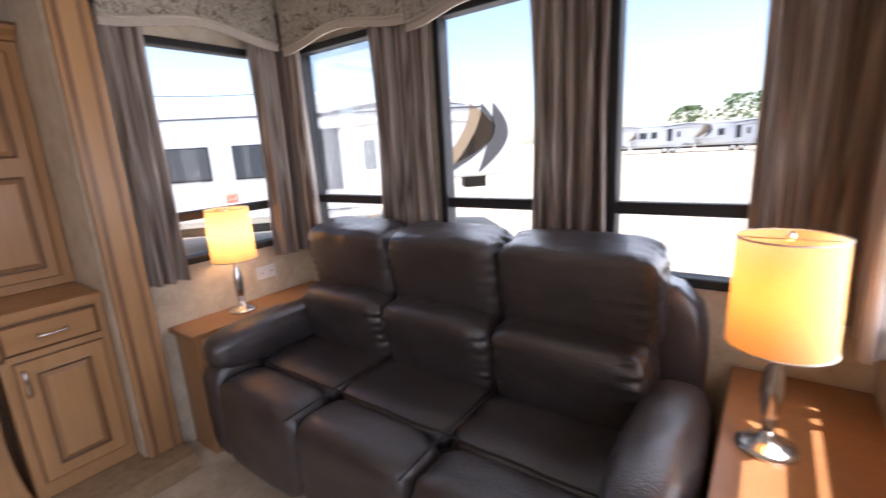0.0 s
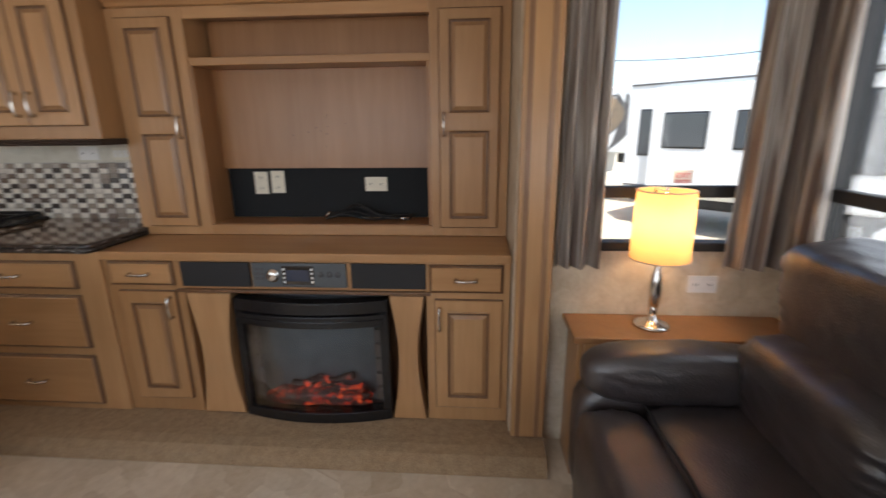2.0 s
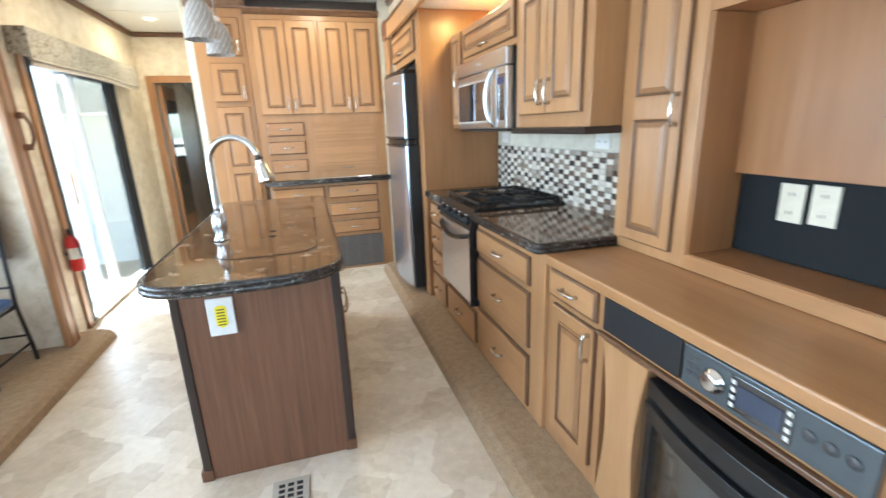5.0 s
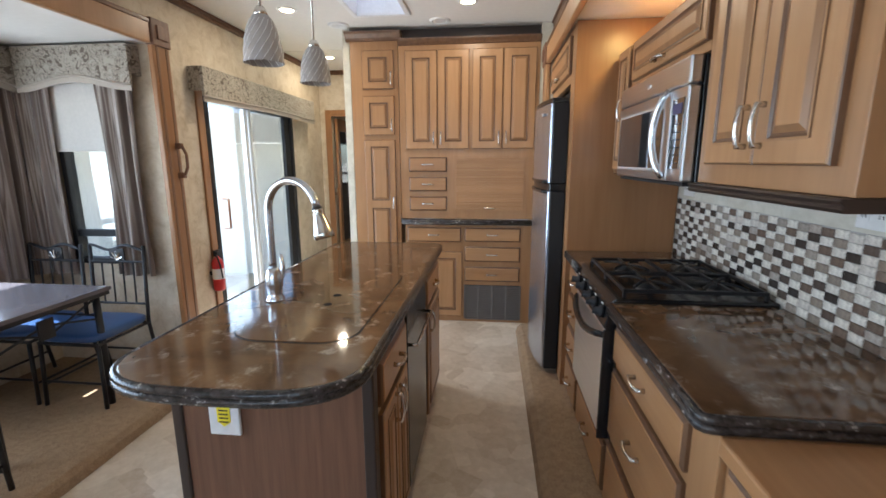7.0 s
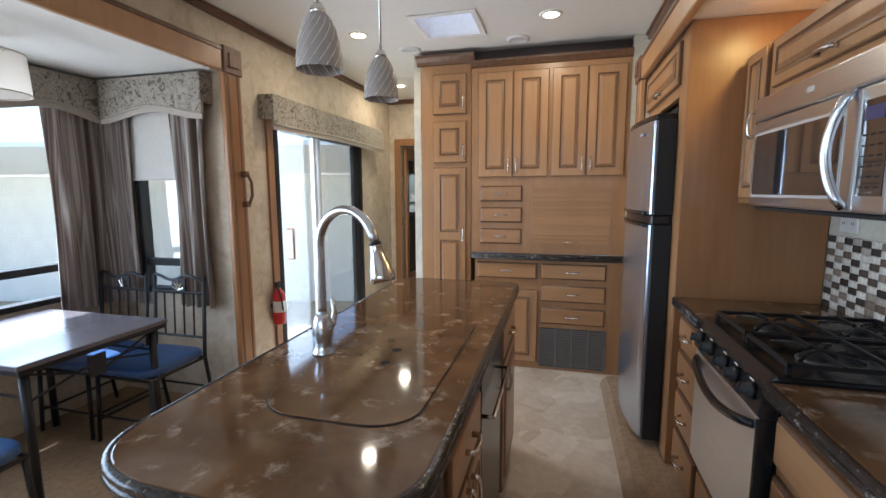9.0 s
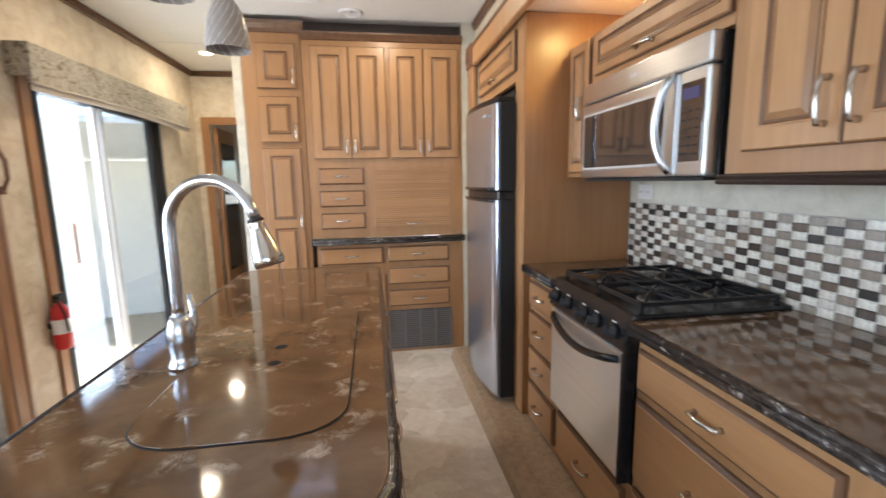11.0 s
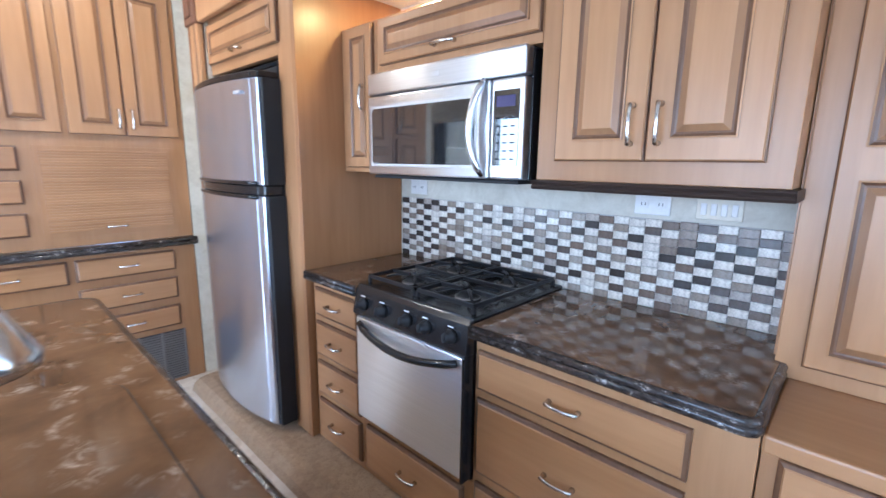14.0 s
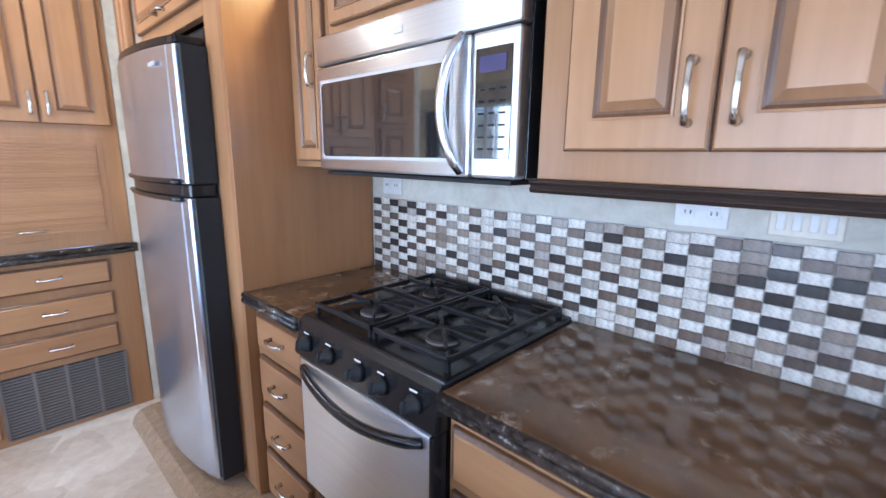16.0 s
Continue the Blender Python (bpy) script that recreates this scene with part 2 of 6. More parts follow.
def pane_glass(name, tint=(0.95, 0.98, 0.98), gloss=0.5):
    def build(nt, b):
        out = nt.nodes["Material Output"]
        tr = nd(nt, "ShaderNodeBsdfTransparent", Color=(*tint, 1))
        gl = nd(nt, "ShaderNodeBsdfGlossy", Roughness=0.03)
        fr = nd(nt, "ShaderNodeFresnel", IOR=1.45)
        mul = nt.nodes.new("ShaderNodeMath")
        mul.operation = 'MULTIPLY'
        mul.inputs[1].default_value = gloss
        ms = nt.nodes.new("ShaderNodeMixShader")
        nt.links.new(fr.outputs[0], mul.inputs[0])
        nt.links.new(mul.outputs[0], ms.inputs[0])
        nt.links.new(tr.outputs[0], ms.inputs[1])
        nt.links.new(gl.outputs[0], ms.inputs[2])
        nt.links.new(ms.outputs[0], out.inputs[0])
    return mat(name, build)


def shade_cloth(name, color):
    def build(nt, b):
        out = nt.nodes["Material Output"]
        n1 = nd(nt, "ShaderNodeTexNoise", Scale=300.0, Detail=2.0)
        nt.links.new(mapped(nt, (1, 1, 1)), n1.inputs[0])
        c = ramp(nt, n1.outputs[0], ((0.3, tuple(k * 0.9 for k in color)), (0.7, color)))
        tl = nt.nodes.new("ShaderNodeBsdfTranslucent")
        df = nt.nodes.new("ShaderNodeBsdfDiffuse")
        ms = nd(nt, "ShaderNodeMixShader", Fac=0.45)
        nt.links.new(c, tl.inputs[0]), nt.links.new(c, df.inputs[0])
        nt.links.new(tl.outputs[0], ms.inputs[1])
        nt.links.new(df.outputs[0], ms.inputs[2])
        nt.links.new(ms.outputs[0], out.inputs[0])
    return mat(name, build)


def glow(name, color, strength):
    def build(nt, b):
        b.inputs["Base Color"].default_value = (*color, 1)
        b.inputs["Emission Color"].default_value = (*color, 1)
        b.inputs["Emission Strength"].default_value = strength
    return mat(name, build)


def tile_mat(name, stops):
    def build(nt, b):
        info = nt.nodes.new("ShaderNodeObjectInfo")
        c = ramp(nt, info.outputs["Random"], stops, True)
        n1 = nd(nt, "ShaderNodeTexNoise", Scale=75.0, Detail=6.0, Distortion=0.8)
        nt.links.new(mapped(nt, (1, 1, 1)), n1.inputs[0])
        c = mix(nt, 0.65, c, ramp(nt, n1.outputs[0], ((0.36, (0.55, 0.52, 0.49)), (0.62, (1.2, 1.2, 1.2)))), 'MULTIPLY')
        nt.links.new(c, b.inputs["Base Color"])
        b.inputs["Roughness"].default_value = 0.22
    return mat(name, build)


def embers(name):
    def build(nt, b):
        n1 = nd(nt, "ShaderNodeTexNoise", Scale=26.0, Detail=4.0, Distortion=1.0)
        nt.links.new(mapped(nt, (1, 1, 1)), n1.inputs[0])
        b.inputs["Base Color"].default_value = (0.05, 0.02, 0.015, 1)
        nt.links.new(ramp(nt, n1.outputs[0], ((0.52, (0.004, 0.0, 0.0)), (0.62, (0.55, 0.03, 0.006)), (0.74, (1.0, 0.20, 0.03)))), b.inputs["Emission Color"])
        b.inputs["Emission Strength"].default_value = 0.42
    return mat(name, build)


MAPLE = wood("maple", (0.39, 0.209, 0.090), (0.48, 0.279, 0.131), (16, 16, 1.3))
MAPLE_H = wood("maple_horizontal", (0.385, 0.201, 0.084), (0.475, 0.269, 0.122), (1.3, 16, 16))
CHERRY = wood("cherry_panel", (0.285, 0.134, 0.052), (0.375, 0.192, 0.080), (12, 12, 0.9))
UMBER = wood("umber_panel", (0.12, 0.056, 0.030), (0.215, 0.105, 0.056), (30, 30, 1.4), 0.5)
GLAZE = wood("glaze", (0.10, 0.05, 0.025), (0.19, 0.10, 0.05))
DARKTRIM = plain("dark_trim", (0.035, 0.022, 0.016), 0.45)
WALLP = wallpaper("wallpaper", (0.46, 0.37, 0.25), (0.60, 0.51, 0.38), (0.70, 0.63, 0.51))
SPLASH = wallpaper("pale_wall_panel", (0.50, 0.47, 0.38), (0.61, 0.585, 0.49), (0.72, 0.695, 0.60))
CEIL = plain("ceiling_vinyl", (0.74, 0.72, 0.67), 0.7, 0, 0.04, 30)
STONE, STONE_EDGE = marble("brown_marble"), edge_stone("stone_edge")
FLOORV, CARPET = vinyl("printed_vinyl"), carpet("tan_carpet")
STEEL = steel("brushed_steel")
FRIDGEST = steel("coated_steel", (0.62, 0.69, 0.82), (2, 2, 260), 0.24, 0.92, 0.85)
OVENST = steel("oven_steel", (0.80, 0.83, 0.88), (2, 2, 260), 0.33, 0.95, 0.9)
STEEL_H = steel("brushed_steel_horizontal", (0.66, 0.67, 0.69), (2, 2, 260), 0.33, 0.95, 0.85)
CHROME = plain("satin_nickel", (0.72, 0.70, 0.67), 0.2, 1.0, 0.04)
BLACK = plain("black_enamel", (0.012, 0.012, 0.013), 0.22)
BLACKM = plain("black_matte", (0.010, 0.010, 0.011), 0.65)
BLUEBLACK = plain("black_board", (0.006, 0.008, 0.010), 0.85)
IVORY = plain("ivory_plastic", (0.72, 0.68, 0.56), 0.4)
WHITEP = plain("white_plastic", (0.78, 0.78, 0.76), 0.4)
YELLOW = plain("yellow_sticker", (0.85, 0.72, 0.02), 0.5)
RED = plain("red_paint", (0.55, 0.02, 0.02), 0.35)
LEATHER = leather("dark_leather")
CURTAIN, FLORAL = curtain_cloth("striped_curtain"), floral("floral_valance")
CORD = plain("pale_cord", (0.42, 0.37, 0.31), 0.8)
SHADECL = plain("roller_blind", (0.56, 0.53, 0.48), 0.8)
GLASS = pane_glass("window_glass")
FIREGLASS = pane_glass("fire_glass", (0.78, 0.80, 0.81), 0.6)
DARKGLASS = plain("dark_oven_glass", (0.02, 0.021, 0.023), 0.05, 0, 0.05, coat=1.0)
LAMPSHADE = shade_cloth("lamp_shade", (0.85, 0.57, 0.27))
PENDGLASS = plain("frosted_ribbed_glass", (0.42, 0.39, 0.37), 0.3)
LINEN = shade_cloth("linen_shade", (0.74, 0.68, 0.60))
BULB = glow("lit_lens", (1.0, 0.72, 0.36), 9.0)
COVE = wood("glazed_cove", (0.25, 0.13, 0.058), (0.36, 0.20, 0.092), (16, 16, 1.3))
BEAD = wood("dark_bead", (0.19, 0.10, 0.052), (0.30, 0.165, 0.085))
TILE_PALE = tile_mat("mosaic_pale", ((0.0, (0.80, 0.77, 0.69)), (0.5, (0.74, 0.70, 0.62)), (0.88, (0.46, 0.41, 0.36)), (0.95, (0.24, 0.19, 0.15))))
TILE_DARK = tile_mat("mosaic_dark", ((0.0, (0.30, 0.25, 0.20)), (0.22, (0.17, 0.125, 0.095)), (0.42, (0.36, 0.32, 0.27)), (0.55, (0.055, 0.046, 0.040)), (0.78, (0.11, 0.085, 0.07)), (0.94, (0.68, 0.64, 0.57))))
EMBER = embers("glowing_coals")
BLUESEAT = plain("blue_vinyl", (0.03, 0.075, 0.20), 0.4)
IRON = plain("black_iron", (0.02, 0.02, 0.022), 0.4, 0.4)
TABLETOP = plain("table_laminate", (0.13, 0.12, 0.13), 0.2)
GRAVEL = plain("pale_gravel", (0.43, 0.37, 0.28), 0.95, 0, 0.35, 9)
FIBRE = plain("white_fibreglass", (0.60, 0.62, 0.63), 0.25)
GREYSW = plain("grey_decal", (0.07, 0.068, 0.07), 0.4)
TANSW = plain("tan_decal", (0.30, 0.22, 0.14), 0.4)
TINT = plain("tinted_window", (0.05, 0.06, 0.07), 0.08)
TYRE = plain("rubber", (0.02, 0.02, 0.02), 0.8)
SIDING = plain("cream_siding", (0.88, 0.86, 0.78), 0.6)
LEAF = plain("foliage", (0.07, 0.12, 0.035), 0.7, 0, 0.5, 12)
ALU = plain("white_aluminium", (0.66, 0.67, 0.68), 0.35, 0.3)
LCD = glow("display", (0.04, 0.035, 0.10), 0.06)
VENT = plain("bronze_grille", (0.17, 0.155, 0.14), 0.5, 0.2)
SINKST = plain("mirror_dark", (0.04, 0.035, 0.035), 0.08)


# ---- building helpers ----
def part(name, bm, material, parent=None, label="", smooth=False):
    me = bpy.data.meshes.new(name)
    bm.to_mesh(me)
    bm.free()
    for m in (material if isinstance(material, (list, tuple)) else [material]):
        me.materials.append(m)
    if smooth:
        me.polygons.foreach_set("use_smooth", [True] * len(me.polygons))
    o = new(name, me)
    if parent is not None:
        o.parent = parent
    if label:
        o["label"] = label
    return o


def thing(name, at, label, category, group="", kind=""):
    o = new(name)
    o.empty_display_size = 0.1
    o.matrix_world = at
    return tagged(o, label, category, group, kind)


def bx(bm, x0, x1, y0, y1, z0, z1, bev=0.003, mi=0):
    vs = [bm.verts.new((x, y, z)) for z in (z0, z1) for x, y in ((x0, y0), (x1, y0), (x1, y1), (x0, y1))]
    fs = [bm.faces.new([vs[i] for i in q]) for q in ((3, 2, 1, 0), (4, 5, 6, 7), (0, 1, 5, 4), (1, 2, 6, 5), (2, 3, 7, 6), (3, 0, 4, 7))]
    for f in fs:
        f.material_index = mi
    if bev:
        edges = list({e for f in fs for e in f.edges})
        for f in bmesh.ops.bevel(bm, geom=edges, offset=bev, segments=2, affect='EDGES', profile=0.5)["faces"]:
            f.material_index = mi
    return bm


def box(x0, x1, y0, y1, z0, z1, bev=0.003):
    return bx(bmesh.new(), min(x0, x1), max(x0, x1), min(y0, y1), max(y0, y1), z0, z1, bev)


def structure(name, boxes, material, label, category, bev=0.0):
    bm = bmesh.new()
    for b in boxes:
        bx(bm, *b, bev)
    o = part(name, bm, material)
    return tagged(o, label, category, "", "structure")


def prism(pts, z0, z1, bev=0.0, axis='z'):
    """Outline pts extruded between z0 and z1 along an axis."""
    bm = bmesh.new()
    put = {'z': lambda a, b, c: (a, b, c), 'y': lambda a, b, c: (a, c, b), 'x': lambda a, b, c: (c, a, b)}[axis]
    lo = [bm.verts.new(put(a, b, z0)) for a, b in pts]
    hi = [bm.verts.new(put(a, b, z1)) for a, b in pts]
    n = len(pts)
    bm.faces.new(lo[::-1])
    bm.faces.new(hi)
    for i in range(n):
        bm.faces.new((lo[i], lo[(i + 1) % n], hi[(i + 1) % n], hi[i]))
    bmesh.ops.recalc_face_normals(bm, faces=bm.faces)
    if bev:
        sharp = [e for e in bm.edges if e.calc_face_angle(0) > 0.9]
        bmesh.ops.bevel(bm, geom=sharp, offset=bev, segments=2, affect='EDGES', profile=0.5)
    return bm


def tube(path, r, sides=8, bm=None, closed=False):
    """Round bar along path; r is a radius or one radius a point."""
    bm = bm or bmesh.new()
    P = [Vector(p) for p in path]
    rs = r if isinstance(r, (list, tuple)) else [r] * len(P)
    rings = []
    up = None
    for i, p in enumerate(P):
        a, c = P[max(i - 1, 0)], P[min(i + 1, len(P) - 1)]
        d = (c - a).normalized()
        if up is None:
            up = d.orthogonal().normalized()
        up = (up - d * up.dot(d)).normalized()
        s = d.cross(up)
        rings.append([bm.verts.new(p + (up * math.cos(k) + s * math.sin(k)) * rs[i]) for k in (2 * math.pi * j / sides for j in range(sides))])
    for a, c in zip(rings, rings[1:]):
        for j in range(sides):
            bm.faces.new((a[j], a[(j + 1) % sides], c[(j + 1) % sides], c[j]))
    bm.faces.new(rings[0][::-1])
    bm.faces.new(rings[-1])
    return bm


def lathe(profile, sides=24, bm=None, at=(0, 0, 0)):
    bm = bm or bmesh.new()
    rings = [[bm.verts.new((at[0] + r * math.cos(2 * math.pi * j / sides), at[1] + r * math.sin(2 * math.pi * j / sides), at[2] + z)) for j in range(sides)] for r, z in profile]
    for a, c in zip(rings, rings[1:]):
        for j in range(sides):
            bm.faces.new((a[j], a[(j + 1) % sides], c[(j + 1) % sides], c[j]))
    return bm


def capped(profile, sides=24, at=(0, 0, 0)):
    return lathe([(0.0004, profile[0][1])] + list(profile) + [(0.0004, profile[-1][1])], sides, None, at)


def cushion(cx, cy, cz, sx, sy, sz, power=4.0, n=8, wrinkle=0.006, seed=0, tilt=0.0, gather=0.0):
    """A soft stuffed block: a rounded, slightly creased superellipsoid; gather puckers its two side edges."""
    bm = bmesh.new()
    bmesh.ops.create_cube(bm, size=2)
    bmesh.ops.subdivide_edges(bm, edges=bm.edges[:], cuts=n, use_grid_fill=True)
    c, s = math.cos(tilt), math.sin(tilt)
    for v in bm.verts:
        p = v.co
        k = (abs(p.x) ** power + abs(p.y) ** power + abs(p.z) ** power) ** (-1 / power)
        q = Vector((p.x * k * sx / 2, p.y * k * sy / 2, p.z * k * sz / 2))
        edge = max(0.0, (abs(p.x) - 0.72) / 0.28)
        w = edge * edge * 1.5 * noise.noise(Vector((seed * 3.0 + math.copysign(5, p.x), q.y * 30, q.z * 42)))
        w += noise.noise(Vector((q.x * 9 + seed * 7, q.y * 9, q.z * 9))) + 0.6 * noise.noise(Vector((q.x * 24 + seed, q.y * 24, q.z * 24)))
        q *= 1 + wrinkle * w / max(0.05, q.length)
        if gather:
            pk = max(0.0, (abs(p.x) - 0.6) / 0.4) ** 1.5
            q.y += gather * pk * math.sin(q.z * 150 + 2 * noise.noise(Vector((seed * 1.7, p.x, q.z * 12)))) * (1 if q.y < 0 else 0)
            q.z += 0.5 * gather * pk * math.sin(q.y * 140 + seed)
        v.co = (cx + q.x, cy + q.y * c - q.z * s, cz + q.y * s + q.z * c)
    return bm


def rings(bm, x0, x1, z0, z1, steps, mats):
    """Nested rectangles: steps of (inset, depth towards the viewer); mats: one material index a ring, the last for the middle."""
    loops = []
    for ins, d in steps:
        loops.append([bm.verts.new((x, -d, z)) for x, z in ((x0 + ins, z0 + ins), (x1 - ins, z0 + ins), (x1 - ins, z1 - ins), (x0 + ins, z1 - ins))])
    bm.faces.new(loops[0][::-1]).material_index = mats[0]
    for k, (a, c) in enumerate(zip(loops, loops[1:])):
        for j in range(4):
            bm.faces.new((a[j], a[(j + 1) % 4], c[(j + 1) % 4], c[j])).material_index = mats[k]
    bm.faces.new(loops[-1]).material_index = mats[-1]


def pull(parent, x, z, length=0.085, vertical=False, y=-0.02, r=0.0056):
    """A bowed satin pull with two feet."""
    pts = []
    for k in range(9):
        a = -1 + k / 4
        pts.append((a, -0.028 + 0.007 * a * a))
    path = [(-1, 0)] + pts + [(1, 0)]
    rr = [r * 1.5] + [r * (1.25 if abs(a) > 0.8 else 1.0) for a, _ in pts] + [r * 1.5]
    if vertical:
        P = [(x, y + d, z + a * length / 2) for a, d in path]
    else:
        P = [(x + a * length / 2, y + d, z) for a, d in path]
    return part("handle", tube(P, rr, 8), CHROME, parent, "", True)


def panel_door(parent, x0, x1, z0, z1, handle=None, rail=0.052, split=None, hv=True):
    """A raised-panel door with a dark glaze in its grooves; split: heights between which a middle rail runs."""
    bm = bmesh.new()
    t = 0.02
    rings(bm, x0, x1, z0, z1, [(0, 0), (0, t - 0.006), (0.003, t - 0.004), (0.006, t)], [1, 1, 0, 0])
    spans = [(z0 + rail, z1 - rail)] if not split else [(z0 + rail, split[0]), (split[1], z1 - rail)]
    for a, c in spans:
        rings(bm, x0 + rail, x1 - rail, a, c, [(0, t - 0.001), (0, t + 0.004), (0.004, t + 0.005), (0.010, t + 0.0005), (0.015, t), (0.031, t + 0.0062), (0.034, t + 0.0066)], [1, 0, 1, 1, 2, 0, 0])
    d = part("door", bm, [MAPLE, GLAZE, COVE], parent)
    if handle:
        pull(d, handle[0], handle[1], 0.095, hv, -t)
    return d


def drawer_front(parent, x0, x1, z0, z1, handle=True, panel=False):
    bm = bmesh.new()
    t = 0.02
    rings(bm, x0, x1, z0, z1, [(0, 0), (0, 0.010), (0.003, 0.013), (0.010, t - 0.003), (0.013, t)], [1, 1, 1, 0, 0])
    if panel:
        r = 0.035
        rings(bm, x0 + r, x1 - r, z0 + r, z1 - r, [(0, t - 0.001), (0, t + 0.004), (0.004, t + 0.005), (0.009, t + 0.001), (0.013, t), (0.026, t + 0.005)], [1, 0, 1, 1, 1, 0])
    d = part("drawer", bm, [MAPLE_H, GLAZE], parent)
    if handle:
        pull(d, (x0 + x1) / 2, (z0 + z1) / 2, 0.085, False, -t)
    return d


def moulding(name, parent, x0, x1, z0, steps, material, y=0.0):
    """A horizontal moulding along local x; steps: (height, depth) outline."""
    pts = [(-d + y, z0 + h) for h, d in steps] + [(y + 0.01, z0 + steps[-1][0]), (y + 0.01, z0)]
    return part(name, prism(pts, x0, x1, 0, 'x'), material, parent)


# ---- structure: shell, slide-outs, openings ----
XL, XR, YR, YF, CZ = -2.19, 0.37, 1.88, -5.55, 2.47
W = 0.06


def with_hole(a0, a1, z0, z1, holes):
    """Rectangles of a wall along one axis with openings cut out."""
    out, cur = [], a0
    for h0, h1, b, t in sorted(holes):
        out.append((cur, h0, z0, z1))
        if b > z0:
            out.append((h0, h1, z0, b))
        if t < z1:
            out.append((h0, h1, t, z1))
        cur = h1
    out.append((cur, a1, z0, z1))
    return out


def wall_x(name, x0, x1, rects, material, label):
    return structure(name, [(x0, x1, a, c, z0, z1) for a, c, z0, z1 in rects], material, label, "wall")


def wall_y(name, y0, y1, rects, material, label):
    return structure(name, [(a, c, y0, y1, z0, z1) for a, c, z0, z1 in rects], material, label, "wall")


SIDE_WIN = (1.06, 1.72, 0.895, 1.93)
REAR_WINS = [(-2.08, -1.475, 0.87, 1.95), (-1.152, -0.58, 0.87, 1.95), (-0.408, 0.20, 0.87, 1.95)]
wall_x("wall_west", XL - W, XL, with_hole(0.86, 1.94, 0, CZ, [SIDE_WIN]) + [(-3.67, 0.86, 2.19, CZ), (-5.96, -3.67, 0, CZ)], WALLP, "mottled beige papered side wall of the trailer")
wall_x("wall_east", XR, XR + W, with_hole(0.60, 1.94, 0, CZ, [SIDE_WIN]) + [(-2.81, 0.60, 2.16, CZ)] + with_hole(-5.96, -2.81, 0, CZ, [(-4.72, -3.27, 0.02, 1.90)]), WALLP, "mottled beige papered wall with a patio door")
wall_y("wall_rear", YR, YR + W, with_hole(XL, XR, 0, CZ, REAR_WINS), WALLP, "mottled beige papered rear wall with three windows")
wall_y("wall_front", YF - W, YF, with_hole(-0.47, XR, 0, CZ, [(-0.43, 0.235, 0.0, 1.95)]), WALLP, "papered bulkhead with a doorway")
wall_x("wall_hall", -0.53, -0.47, [(YF, -3.96, 0, CZ)], SPLASH, "pale papered partition beside the pantry")
wall_y("wall_pantry_filler", -3.955, -3.942, [(XL, -2.086, 0, CZ)], SPLASH, "pale papered filler beside the pantry")
wall_y("wall_bedroom", -8.26, -8.20, with_hole(XL - W, XR + W, 0, CZ, [(-0.75, 0.2, 1.0, 1.75)]), WALLP, "papered far wall of the front room")
wall_x("wall_bedroom_west", -1.30, -1.24, [(-8.20, YF - W, 0, CZ)], WALLP, "papered side wall of the front room")
wall_x("wall_bedroom_east", XR, XR + W, [(-8.20, -5.96, 0, CZ)], WALLP, "papered outer wall of the front room")
structure("floor", [(XL - W, XR + W, -8.26, 1.94, -0.06, 0.0)], FLOORV, "cream and tan patchwork printed vinyl floor", "floor")
VENTHOLE = (-1.08, -0.70, -3.60, -3.22)
vx0, vx1, vy0, vy1 = VENTHOLE
structure("ceiling", [(XL - W, vx0, -8.26, 1.94, CZ, CZ + 0.06), (vx1, XR + W, -8.26, 1.94, CZ, CZ + 0.06), (vx0, vx1, -8.26, vy0, CZ, CZ + 0.06), (vx0, vx1, vy1, 1.94, CZ, CZ + 0.06)], CEIL, "off-white vinyl ceiling panels", "ceiling")
for k, yy in enumerate((-2.55, -4.6, -0.3)):
    tagged(part("trim", box(XL + 0.03, XR - 0.03, yy - 0.012, yy + 0.012, CZ - 0.004, CZ - 0.0005, 0), CEIL), "pale flat seam strip on the ceiling", "trim", "", "structure")

# slide-out with the kitchen and fireplace
wall_x("wall_slide_west", -2.79, -2.73, [(-3.67, 0.86, 0, 2.19)], SPLASH, "pale mottled back wall of the kitchen slide-out")
wall_y("wall_slide_end_rear", 0.80, 0.86, [(-2.73, -2.13, 0.0, 2.13)], WALLP, "papered end wall of the kitchen slide-out")
wall_y("wall_slide_end_front", -3.67, -3.61, [(-2.73, -2.13, 0.0, 2.13)], WALLP, "papered end wall beside the fridge")
structure("ceiling_slide", [(-2.79, -2.127, -3.67, 0.86, 2.13, 2.19)], CEIL, "low off-white ceiling of the slide-out", "ceiling")


def carpet_floor(name, pts, y0, y1, label):
    return tagged(part(name, prism(pts, y0, y1, 0, 'y'), CARPET), label, "floor", "", "structure")


carpet_floor("floor_slide_kitchen", [(-2.79, 0.002), (-2.79, 0.075), (-2.03, 0.075), (-1.982, 0.066), (-1.952, 0.042), (-1.938, 0.002)], -3.745, 0.945, "tan carpeted slide-out floor with a rolled edge")
carpet_floor("floor_slide_dining", [(1.31, 0.002), (1.31, 0.075), (0.18, 0.075), (0.135, 0.066), (0.11, 0.042), (0.098, 0.002)], -2.96, 0.68, "tan carpeted dining slide-out floor with a rolled edge")

